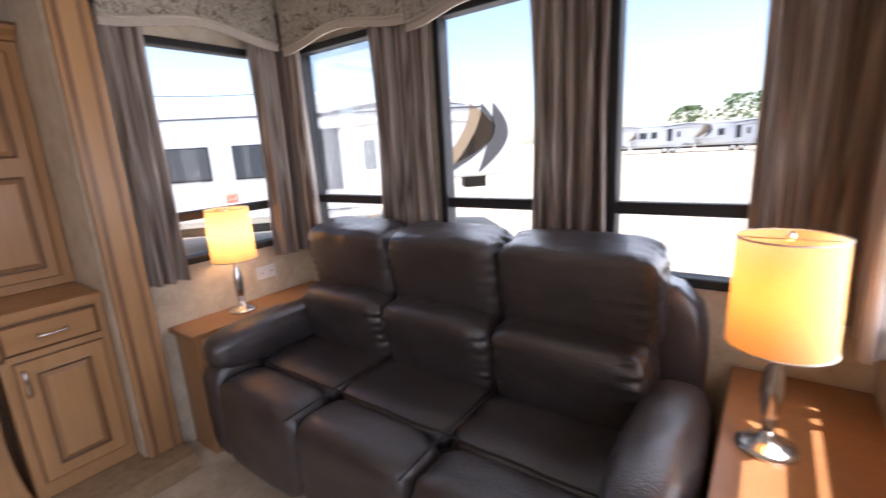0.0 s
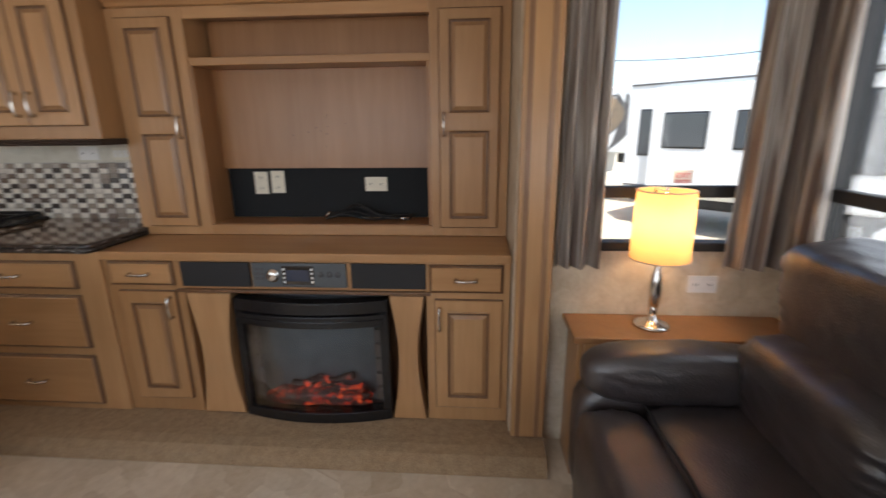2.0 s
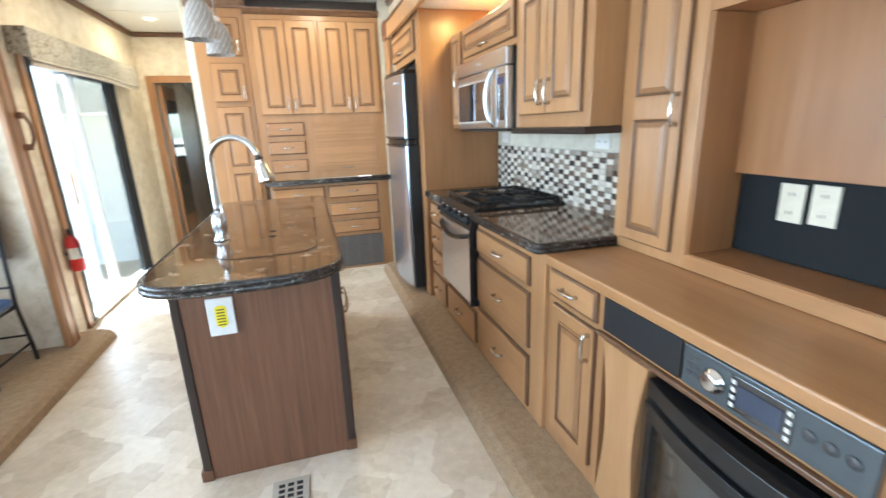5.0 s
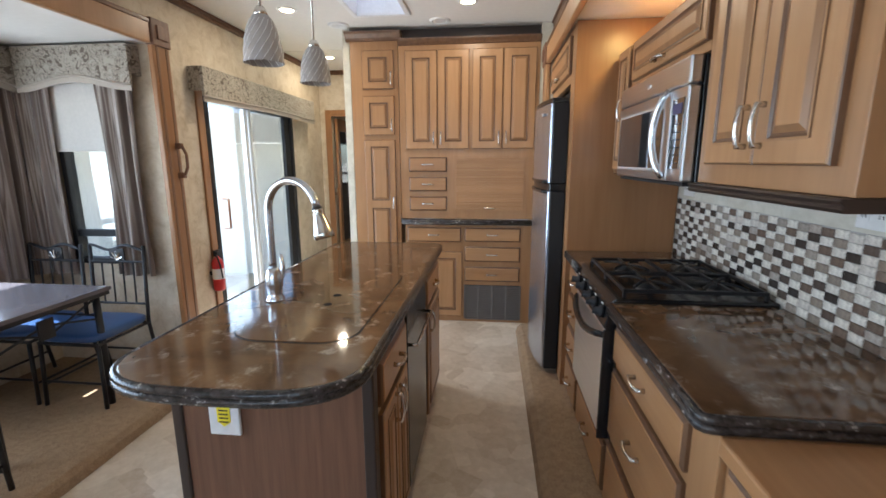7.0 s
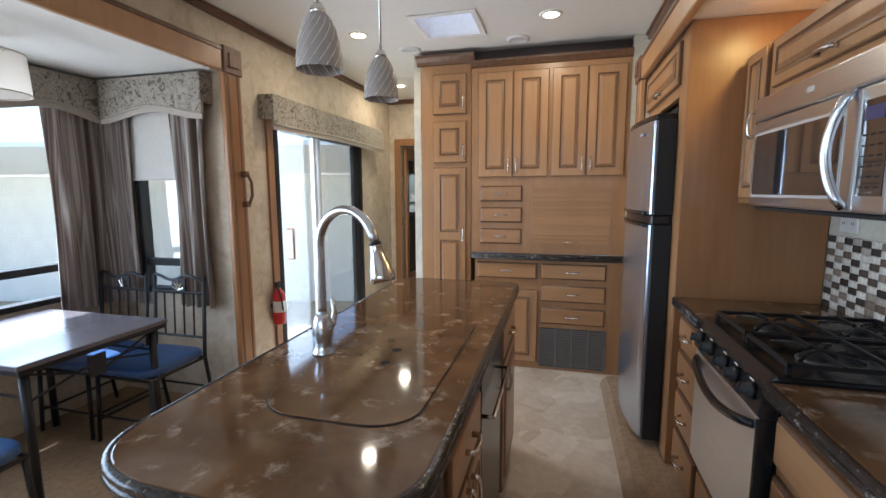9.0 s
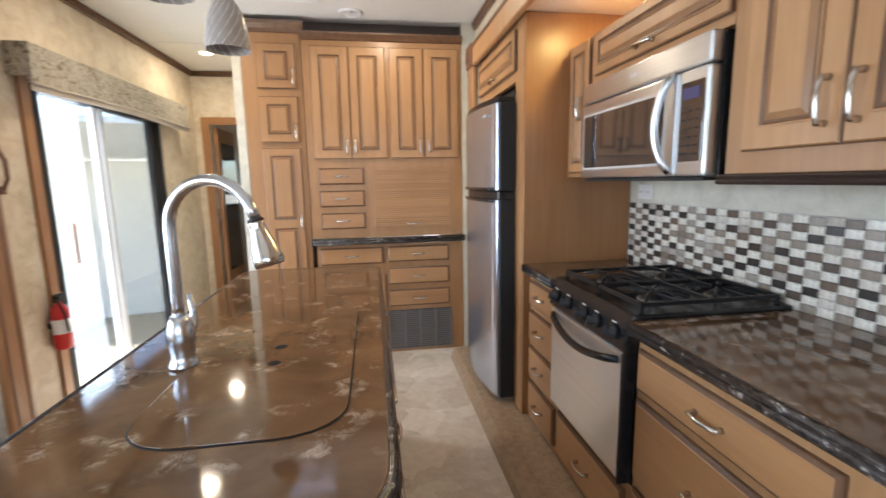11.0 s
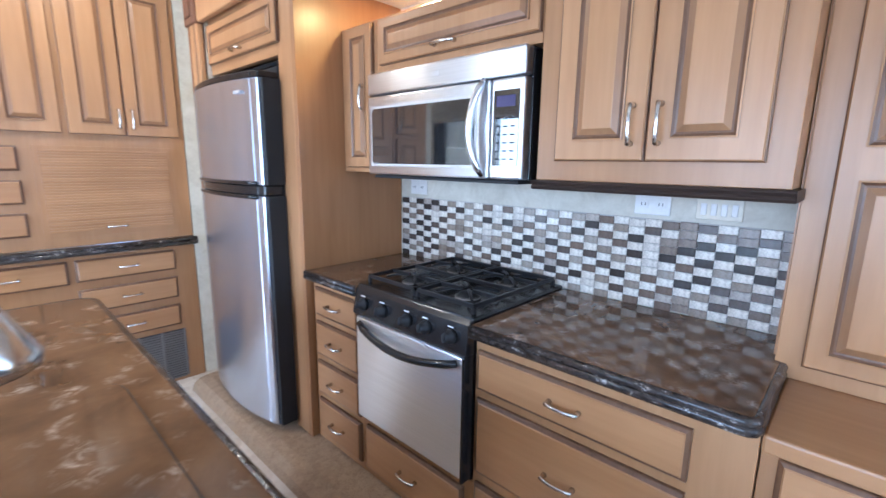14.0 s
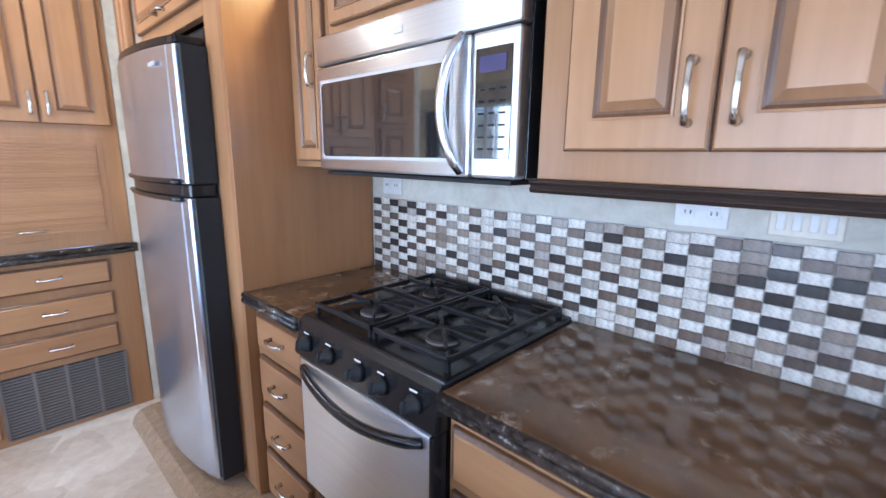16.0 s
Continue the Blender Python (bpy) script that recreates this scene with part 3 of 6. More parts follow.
# dining slide-out
DWIN = (-2.50, 0.35, 0.76, 1.95)
wall_x("wall_dining_outer", 1.25, 1.31, with_hole(-2.81, 0.66, 0, 2.16, [DWIN]), WALLP, "papered outer wall of the dining slide-out")
EWIN = (0.60, 1.00, 0.76, 1.95)
wall_y("wall_dining_end", -2.81, -2.75, with_hole(0.30, 1.25, 0, 2.10, [EWIN]), WALLP, "papered end wall of the dining slide-out")
wall_y("wall_dining_end_rear", 0.60, 0.66, [(0.30, 1.25, 0, 2.10)], WALLP, "papered end wall of the dining slide-out")
structure("ceiling_dining", [(0.29, 1.31, -2.81, 0.66, 2.10, 2.16)], CEIL, "low off-white ceiling of the dining slide-out", "ceiling")


def fascia(name, xf, side, y0, y1, zt, label):
    """Wooden surround of a slide-out: header, two posts, dark corner blocks. side: +1 faces +x."""
    root = thing(name, Matrix(), label, "trim", "", "structure")
    xa, xb = sorted((xf, xf - side * 0.035))
    part("header", box(xa, xb, y0 + 0.145, y1 - 0.145, zt, zt + 0.14, 0.008), MAPLE, root)
    x2, x3 = sorted((xf + side * 0.006, xf - side * 0.02))
    part("moulding", box(x2, x3, y0 + 0.145, y1 - 0.145, zt + 0.11, zt + 0.135, 0.006), GLAZE, root)
    for a in (y0, y1 - 0.14):
        part("post", box(xa, xb, a, a + 0.14, 0.078, zt, 0.008), CHERRY if side < 0 else MAPLE, root)
        for q in (0.018, 0.098):
            part("bead", bx(bmesh.new(), *sorted((xf - side * 0.006, xf + side * 0.004)), a + q, a + q + 0.020, 0.08, zt - 0.006, 0.003), BEAD, root, "dark glazed bead")
        bm = box(min(xf + side * 0.012, xf - side * 0.04), max(xf + side * 0.012, xf - side * 0.04), a - 0.004, a + 0.144, zt - 0.004, zt + 0.145, 0.006)
        part("corner_block", bm, UMBER, root)
        part("rosette", bx(bmesh.new(), *sorted((xf + side * 0.012, xf + side * 0.022)), a + 0.03, a + 0.11, zt + 0.03, zt + 0.11, 0.005), UMBER, root)
    return root


fascia("slide_surround_kitchen", -2.09, 1, -3.745, 0.945, 2.10, "honey maple surround framing the kitchen slide-out")
fascia("slide_surround_dining", 0.25, -1, -2.835, 0.68, 2.085, "reddish wooden surround with dark corner blocks")


def crown(name, pts, label):
    """Two-step dark wood moulding under the ceiling, along a run of (x0, x1, y0, y1, towards x, towards y)."""
    root = thing(name, Matrix(), label, "trim", "", "structure")
    for x0, x1, y0, y1 in pts:
        part("strip", box(x0, x1, y0, y1, CZ - 0.05, CZ - 0.002, 0.006), GLAZE, root)
        gx = 0.012 if x1 - x0 < 0.05 else 0
        gy = 0.012 if y1 - y0 < 0.05 else 0
        part("lip", box(x0 - gx, x1 + gx, y0 - gy, y1 + gy, CZ - 0.022, CZ - 0.004, 0.004), UMBER, root)


crown("crown_moulding", [(XL, XL + 0.025, -3.9, YR), (XR - 0.025, XR, YF, YR), (-0.47, XR - 0.03, YF, YF + 0.025), (XL + 0.03, XR - 0.03, YR - 0.025, YR)], "narrow stained wooden crown moulding")


# ---- windows ----
def window(name, at, w, z0, z1, bar, label, blind=None):
    """A black-framed window in local x and z: frame, lower sash bar, panes."""
    root = thing(name, at, label, "window", "", "structure")
    f = 0.035
    for k, (a, c, d, e) in enumerate(((0, w, z0, z0 + f), (0, w, z1 - f, z1), (0, f, z0 + f, z1 - f), (w - f, w, z0 + f, z1 - f))):
        part("window_frame", box(a, c, -0.022, 0.05, d, e, 0.006), BLACKM, root)
    part("sash_bar", box(f, w - f, -0.012, 0.03, bar - 0.022, bar + 0.022, 0.005), BLACKM, root)
    for a, c in ((z0 + f, bar - 0.022), (bar + 0.022, z1 - f)):
        p = part("pane", box(f, w - f, 0.012, 0.016, a, c, 0), GLASS, root)
        p.visible_shadow = False
    if blind:
        part("blind", box(0.01, w - 0.01, -0.04, -0.034, blind, z1 + 0.02, 0), SHADECL, root, "drawn beige roller blind")
        part("blind_rail", box(0.01, w - 0.01, -0.046, -0.03, blind - 0.012, blind, 0.004), SHADECL, root)
    return root


window("window_1", pose(XL, 1.06, 0, 0, 0, 90), 0.66, 0.895, 1.93, 1.128, "black-framed side window with a low sash bar")
for k, (a, c, z0, z1) in enumerate(REAR_WINS):
    window("window_%d" % (k + 2), pose(a, YR, 0), c - a, z0, z1, 1.135, "black-framed rear window looking onto parked trailers")
window("window_5", pose(XR, 1.72, 0, 0, 0, -90), 0.66, 0.895, 1.93, 1.128, "black-framed side window with a half-drawn blind", 1.32)
window("window_6", pose(1.25, 0.35, 0, 0, 0, -90), 2.85, 0.76, 1.95, 0.965, "wide black-framed dining window with a low sash bar")
window("window_7", pose(1.00, -2.75, 0, 0, 0, 180), 0.40, 0.76, 1.95, 0.96, "narrow black-framed window with a half-drawn blind", 1.49)
window("window_8", pose(0.2, -8.20, 0, 0, 0, 180), 0.95, 1.0, 1.75, 1.2, "small window in the front room")


def curtain(at, w, z0, z1, folds, label, pinch=0.0, depth=0.03):
    """A pleated cloth panel, local x along the wall, with hem."""
    bm = bmesh.new()
    nx, nz = folds * 10, 14
    cols = []
    for side in (0, 1):
        grid = []
        for j in range(nz + 1):
            t = j / nz
            row = []
            for i in range(nx + 1):
                s = i / nx
                ph = s * folds * 2 * math.pi
                amp = depth * (0.55 + 0.45 * (1 - t)) * (1 + 0.35 * math.sin(3.1 * s * folds + 1.3))
                xx = w * (0.5 + (s - 0.5) * (1 - pinch * math.sin(math.pi * t) ** 2))
                row.append(bm.verts.new((xx + 0.006 * math.sin(ph * 0.5 + 3 * t), -0.045 + amp * math.sin(ph + 0.5 * math.sin(2.2 * t + s * 4)) + 0.004 * side, z0 + (z1 - z0) * t)))
            grid.append(row)
        cols.append(grid)
    for g in cols:
        for j in range(nz):
            for i in range(nx):
                bm.faces.new((g[j][i], g[j][i + 1], g[j + 1][i + 1], g[j + 1][i]))
    bmesh.ops.recalc_face_normals(bm, faces=bm.faces)
    root = thing("curtain", at, label, "curtain", "window curtains")
    part("cloth", bm, CURTAIN, root, "", True)
    return root


CL = "brown and grey striped pleated curtain beside a window"
curtain(pose(XL + 0.02, 0.96, 0, 0, 0, 90), 0.17, 0.84, 2.12, 3, CL)
curtain(pose(XL + 0.02, 1.60, 0, 0, 0, 90), 0.22, 0.84, 2.12, 3, CL, 0.08)
curtain(pose(-2.15, YR - 0.02, 0), 0.16, 0.84, 2.12, 3, CL, 0.08)
curtain(pose(-1.505, YR - 0.02, 0), 0.375, 0.84, 2.12, 5, CL, 0.08)
curtain(pose(-0.69, YR - 0.02, 0), 0.305, 0.84, 2.12, 5, CL, 0.08)
curtain(pose(0.02, YR - 0.02, 0), 0.27, 0.84, 2.12, 4, CL)
curtain(pose(XR - 0.02, 1.80, 0, 0, 0, -90), 0.27, 0.84, 2.12, 4, CL)
curtain(pose(XR - 0.02, 1.16, 0, 0, 0, -90), 0.22, 0.84, 2.12, 3, CL)
DL = "grey-brown striped pleated curtain in the dining slide-out"
curtain(pose(0.665, -2.73, 0, 0, 0, 180), 0.26, 0.70, 1.98, 3, DL, 0.1)
curtain(pose(1.24, -2.73, 0, 0, 0, 180), 0.29, 0.70, 1.98, 3, DL, 0.1)
curtain(pose(1.23, -2.36, 0, 0, 0, -90), 0.32, 0.70, 1.98, 3, DL, 0.1)
curtain(pose(1.23, 0.55, 0, 0, 0, -90), 0.26, 0.70, 1.98, 3, DL, 0.1)


def valance(at, w, zt, h, waves, label, depth=0.11, amp=0.028):
    """A padded floral pelmet box with a scalloped lower edge and a cord."""
    root = thing("valance", at, label, "valance", "window valances")
    n = waves * 12
    low = [(w * i / n, zt - h + amp * math.cos(2 * math.pi * waves * i / n) * -1) for i in range(n + 1)]
    part("front", prism([(0, zt)] + low + [(w, zt)], -depth, -depth + 0.02, 0.004, 'y'), FLORAL, root)
    for a in (0, w - 0.02):
        part("return", box(a, a + 0.02, -depth + 0.02, -0.005, zt - h + 0.03, zt, 0.004), FLORAL, root)
    part("top", box(0.02, w - 0.02, -depth + 0.02, -0.005, zt - 0.015, zt - 0.002, 0), FLORAL, root)
    part("cord", tube([(x, -depth - 0.002, z) for x, z in low], 0.007, 6), CORD, root, "pale twisted cord", True)
    band = [(x, z - 0.004) for x, z in low]
    part("lower_band", prism(band + [(x, z - 0.035) for x, z in low[::-1]], -depth + 0.003, -depth + 0.012, 0, 'y'), CORD, root)
    return root


VL = "padded floral valance with a scalloped corded edge"
valance(pose(XL, 0.96, 0, 0, 0, 90), 0.80, 2.235, 0.25, 1, VL)
valance(pose(-2.07, YR, 0), 0.845, 2.235, 0.275, 1, VL)
valance(pose(-1.22, YR, 0), 0.66, 2.235, 0.31, 1, VL)
valance(pose(-0.555, YR, 0), 0.805, 2.235, 0.31, 1, VL)
valance(pose(XR, 1.76, 0, 0, 0, -90), 0.80, 2.235, 0.25, 1, VL)
valance(pose(1.13, -2.75, 0, 0, 0, 180), 0.75, 2.085, 0.20, 1, VL, 0.10)
valance(pose(1.25, 0.58, 0, 0, 0, -90), 3.31, 2.085, 0.20, 5, VL, 0.10)
valance(pose(XR, -3.14, 0, 0, 0, -90), 1.93, 2.055, 0.19, 1, "flat floral valance above the patio door", 0.12, 0.008)


def patio_door():
    root = thing("door_1", pose(XR, -3.27, 0, 0, 0, -90), "open white and dark framed sliding glass patio door", "door", "", "structure")
    w, h = 1.45, 1.90
    for a, c in ((0, 0.05), (w - 0.05, w)):
        part("door_frame", box(a, c, -0.02, 0.06, 0.02, h, 0.005), BLACKM, root)
    part("door_frame", box(0.05, w - 0.05, -0.02, 0.06, h - 0.05, h, 0.005), BLACKM, root)
    part("threshold", box(0.05, w - 0.05, -0.03, 0.08, 0.021, 0.045, 0.006), ALU, root)
    for a, c in ((0.05, 0.075), (0.555, 0.60), (0.63, 0.665), (w - 0.16, w - 0.05)):
        part("stile", box(a, c, 0.0, 0.035, 0.045, h - 0.05, 0.004), ALU if a < 1 else BLACKM, root)
    for a, c, y in ((0.075, 0.555, 0.012), (0.665, w - 0.16, 0.024)):
        p = part("pane", box(a, c, y, y + 0.005, 0.05, h - 0.055, 0), GLASS, root)
        p.visible_shadow = False
    part("door_handle", tube([(0.14, 0, 0.90), (0.14, -0.05, 0.90), (0.14, -0.05, 1.13), (0.14, 0, 1.13)], 0.009, 8), CHERRY, root, "", True)
    part("casing", box(-0.07, -0.001, -0.018, 0, 0.0, 1.93, 0.004), CHERRY, root)
    return root


patio_door()


def hall_doorway():
    root = thing("door_2", pose(0.305, YF, 0, 0, 0, 180), "reddish cased doorway with a door standing open", "door", "", "structure")
    for a, c, z0, z1 in ((0.0, 0.075, 0, 2.02), (0.725, 0.80, 0, 2.02), (0.075, 0.725, 1.945, 2.02)):
        part("casing", box(a, c, -0.02, 0.0, z0, z1, 0.005), CHERRY, root)
    leaf = part("leaf", box(0.085, 0.12, 0.07, 0.66, 0.02, 1.93, 0.004), CHERRY, root)
    part("mirror", box(0.121, 0.126, 0.14, 0.60, 0.4, 1.78, 0.002), SINKST, leaf, "tall dark mirror on the door")
    part("hinge", box(0.076, 0.09, 0.01, 0.05, 1.0, 1.09, 0.002), CHROME, leaf)
    return root


hall_doorway()


def ceiling_vent():
    root = thing("roof_vent", pose((vx0 + vx1) / 2, (vy0 + vy1) / 2, CZ), "white framed square roof vent with a pale lid", "roof vent")
    a = (vx1 - vx0) / 2
    for s in ((-a - 0.025, a + 0.025, -a - 0.025, -a + 0.012), (-a - 0.025, a + 0.025, a - 0.012, a + 0.025), (-a - 0.025, -a + 0.012, -a + 0.012, a - 0.012), (a - 0.012, a + 0.025, -a + 0.012, a - 0.012)):
        part("frame", box(*s, -0.012, -0.001, 0.004), WHITEP, root)
    for s in ((-a, a, -a, -a + 0.01), (-a, a, a - 0.01, a), (-a, -a + 0.01, -a + 0.01, a - 0.01), (a - 0.01, a, -a + 0.01, a - 0.01)):
        part("shaft", box(*s, 0.0, 0.16, 0), WHITEP, root)
    lid = part("lid", box(-a - 0.02, a + 0.02, -a - 0.02, a + 0.02, 0.161, 0.168, 0), shade_cloth("vent_lid", (0.8, 0.8, 0.84)), root)
    return root


ceiling_vent()


def downlight(x, y, z, power):
    root = thing("ceiling_light", pose(x, y, z), "round recessed ceiling light, switched on", "ceiling light", "recessed lights")
    part("trim_ring", lathe([(0.048, -0.004), (0.052, -0.009), (0.066, -0.006), (0.070, -0.0005)], 24), WHITEP, root, "", True)
    part("lens", capped([(0.047, -0.006), (0.03, -0.011)], 24), BULB, root, "glowing frosted lens", True)
    lamp("ceiling_light_glow", 'AREA', look((x, y, z - 0.02), (x, y, 0)), power, WARM if z > 2.2 else (1.0, 0.70, 0.22), 0.09)
    return root


DOWN = 1.7
for x, y, z, e in ((-0.25, -3.42, CZ, DOWN), (-1.535, -3.40, CZ, DOWN), (-0.02, -4.87, CZ, DOWN), (-2.46, -2.28, 2.13, 1.6)):
    downlight(x, y, z, e)


def ceiling_speaker(x, y):
    root = thing("ceiling_speaker", pose(x, y, CZ), "round white ceiling air vent with slats", "air vent", "ceiling vents")
    part("ring", lathe([(0.05, -0.004), (0.06, -0.014), (0.078, -0.010), (0.082, -0.0005)], 24), WHITEP, root, "", True)
    for k in range(5):
        yy = -0.032 + k * 0.016
        hw = math.sqrt(0.05 ** 2 - yy * yy)
        part("slat", box(-hw, hw, yy - 0.005, yy + 0.003, -0.010, -0.006, 0), WHITEP, root)


ceiling_speaker(-0.49, -3.81)
ceiling_speaker(-1.30, -3.79)


# ---- kitchen slide-out: cabinets (local x to the right, y into the wall) ----
def GAL(x, y, z=0.0):
    return pose(x, y, z, 0, 0, 90)


SF = 0.0765
FX = -2.185


def base_cabinet(y0, y1, label, fronts, x=FX, top=0.868):
    root = thing("base_cabinet", GAL(x, y0), label, "cabinet", "kitchen base cabinets")
    w = y1 - y0
    part("body", box(0.0005, w - 0.0005, 0, x + 2.725, SF, top, 0.002), MAPLE, root)
    for f in fronts:
        if f[0] == 'drawer':
            drawer_front(root, *f[1:])
        else:
            panel_door(root, *f[1:])
    return root


base_cabinet(-2.695, -2.325, "narrow maple cabinet with four stacked drawers", [('drawer', 0.03, 0.355, a, c) for a, c in ((0.705, 0.835), (0.515, 0.675), (0.325, 0.485), (0.112, 0.295))])
base_cabinet(-1.735, -1.002, "wide maple cabinet with three deep drawers", [('drawer', 0.015, 0.615, a, c) for a, c in ((0.695, 0.825), (0.405, 0.665), (0.11, 0.365))])
u = thing("oven_drawer_cabinet", GAL(FX, -2.324), "maple drawer unit beneath the oven", "cabinet", "kitchen base cabinets")
part("body", box(0, 0.588, 0, 0.54, SF, 0.345, 0.002), MAPLE, u)
drawer_front(u, 0.025, 0.555, 0.112, 0.312)


def stone_top(name, pts, z0, z1, label, ridge=True):
    root = thing(name, Matrix(), label, "countertop")
    part("slab", prism(pts, z0 + 0.001, z1, 0.007), STONE, root)
    return root


def edge_band(parent, path, z0, z1, r=0.012):
    """A dark chipped stone edge along a path, in two rolls."""
    h = (z1 - z0)
    part("edge_roll", tube([(x, y, z0 + h * 0.70) for x, y in path], h * 0.28, 8), STONE_EDGE, parent, "dark chipped stone edging", True)
    part("edge_roll", tube([(x, y, z0 + h * 0.28) for x, y in path], h * 0.30, 8), STONE_EDGE, parent, "", True)


k1 = stone_top("countertop", [(-2.729, -2.698), (-2.15, -2.698), (-2.15, -2.325), (-2.729, -2.325)], 0.87, 0.91, "glossy brown marbled countertop beside the stove")
edge_band(k1, [(-2.148, -2.696), (-2.148, -2.327)], 0.868, 0.912)
k2 = stone_top("countertop", [(-2.729, -1.735), (-2.15, -1.735), (-2.15, -1.025), (-2.155, -1.016), (-2.165, -1.012), (-2.729, -1.012)], 0.87, 0.91, "glossy brown marbled countertop ending in a rounded corner")
edge_band(k2, [(-2.148, -1.733), (-2.148, -1.035), (-2.150, -1.022), (-2.156, -1.014), (-2.168, -1.010), (-2.505, -1.010)], 0.868, 0.912)


def stove():
    root = thing("gas_stove", GAL(-2.165, -2.322, 0), "stainless and black gas range with four burners", "stove")
    w = 0.582
    part("body", box(0.003, w - 0.003, 0.02, 0.55, 0.347, 0.895, 0.003), BLACK, root)
    part("cooktop", box(-0.004, w + 0.004, 0.0, 0.56, 0.896, 0.922, 0.008), BLACK, root)
    bm = prism([(-0.022, 0.80), (-0.03, 0.81), (-0.012, 0.90), (0.0, 0.918), (0.02, 0.918), (0.02, 0.80)], 0, w, 0.004, 'x')
    panel = part("control_panel", bm, BLACK, root)
    for k in range(5):
        x = 0.065 + k * 0.113 + (0.02 if k == 2 else 0)
        bm = capped([(0.024, 0), (0.022, 0.010), (0.015, 0.012), (0.014, 0.030), (0.010, 0.032)], 18)
        bx(bm, -0.004, 0.004, -0.015, 0.015, 0.030, 0.036, 0.001)
        bm.transform(pose(x, -0.024, 0.853, 80, 0, 0))
        part("knob", bm, BLACKM, panel, "", True)
        part("dial_mark", box(x - 0.012, x + 0.012, -0.0262, -0.0242, 0.884, 0.888, 0), WHITEP, panel)
    door = part("oven_door", box(0.008, w - 0.008, -0.022, 0.019, 0.365, 0.795, 0.008), OVENST, root, "brushed stainless oven door")
    part("vent_strip", box(0.0, 0.012, -0.014, 0.015, 0.36, 0.80, 0.003), BLACK, root)
    part("vent_strip", box(w - 0.012, w + 0.0, -0.030, 0.015, 0.36, 0.80, 0.003), BLACK, root)
    pts = [(0.035 + 0.51 * i / 14, -0.024 - 0.03 * math.sin(math.pi * i / 14) ** 0.5, 0.770 - 0.04 * math.sin(math.pi * i / 14)) for i in range(15)]
    part("handle", tube(pts, [0.012] + [0.014] * 13 + [0.012], 8), BLACK, door, "curved black handle", True)
    for bxx, byy, r in ((0.15, 0.16, 0.045), (0.43, 0.16, 0.045), (0.15, 0.41, 0.038), (0.43, 0.41, 0.038)):
        burner = part("burner", capped([(r, 0.922), (r, 0.930), (r * 0.7, 0.934), (r * 0.7, 0.941), (r * 0.5, 0.944)], 20, (bxx, byy, 0)), BLACKM, root, "", True)
        part("flame_ring", lathe([(r * 1.02, 0.923), (r * 1.04, 0.929), (r * 0.9, 0.9315)], 20, None, (bxx, byy, 0)), VENT, burner, "", True)
    for gx0, gx1 in ((0.02, 0.287), (0.295, w - 0.02)):
        bm = bmesh.new()
        bar = 0.006
        for x in (gx0, gx1 - 0.01):
            bx(bm, x, x + 0.010, 0.035, 0.53, 0.940, 0.954, 0.002)
        for y in (0.035, 0.28, 0.52):
            bx(bm, gx0, gx1, y, y + 0.010, 0.940, 0.954, 0.002)
        cx = (gx0 + gx1) / 2
        for cy in (0.16, 0.41):
            for k in range(4):
                a = math.pi / 4 + k * math.pi / 2
                p = [(cx + math.cos(a) * q * 1.1, cy + math.sin(a) * q, z) for q, z in ((0.018, 0.955), (0.05, 0.957), (0.085, 0.952), (0.105, 0.945))]
                tube(p, 0.0055, 6, bm)
            bx(bm, gx0, cx - 0.025, cy - 0.005, cy + 0.005, 0.944, 0.957, 0.002)
            bx(bm, cx + 0.025, gx1, cy - 0.005, cy + 0.005, 0.944, 0.957, 0.002)
        for x in (gx0 + 0.005, gx1 - 0.005):
            for y in (0.04, 0.525):
                bx(bm, x - 0.006, x + 0.006, y - 0.006, y + 0.006, 0.922, 0.942, 0.001)
        part("grate", bm, IRON, root)
    return root


stove()


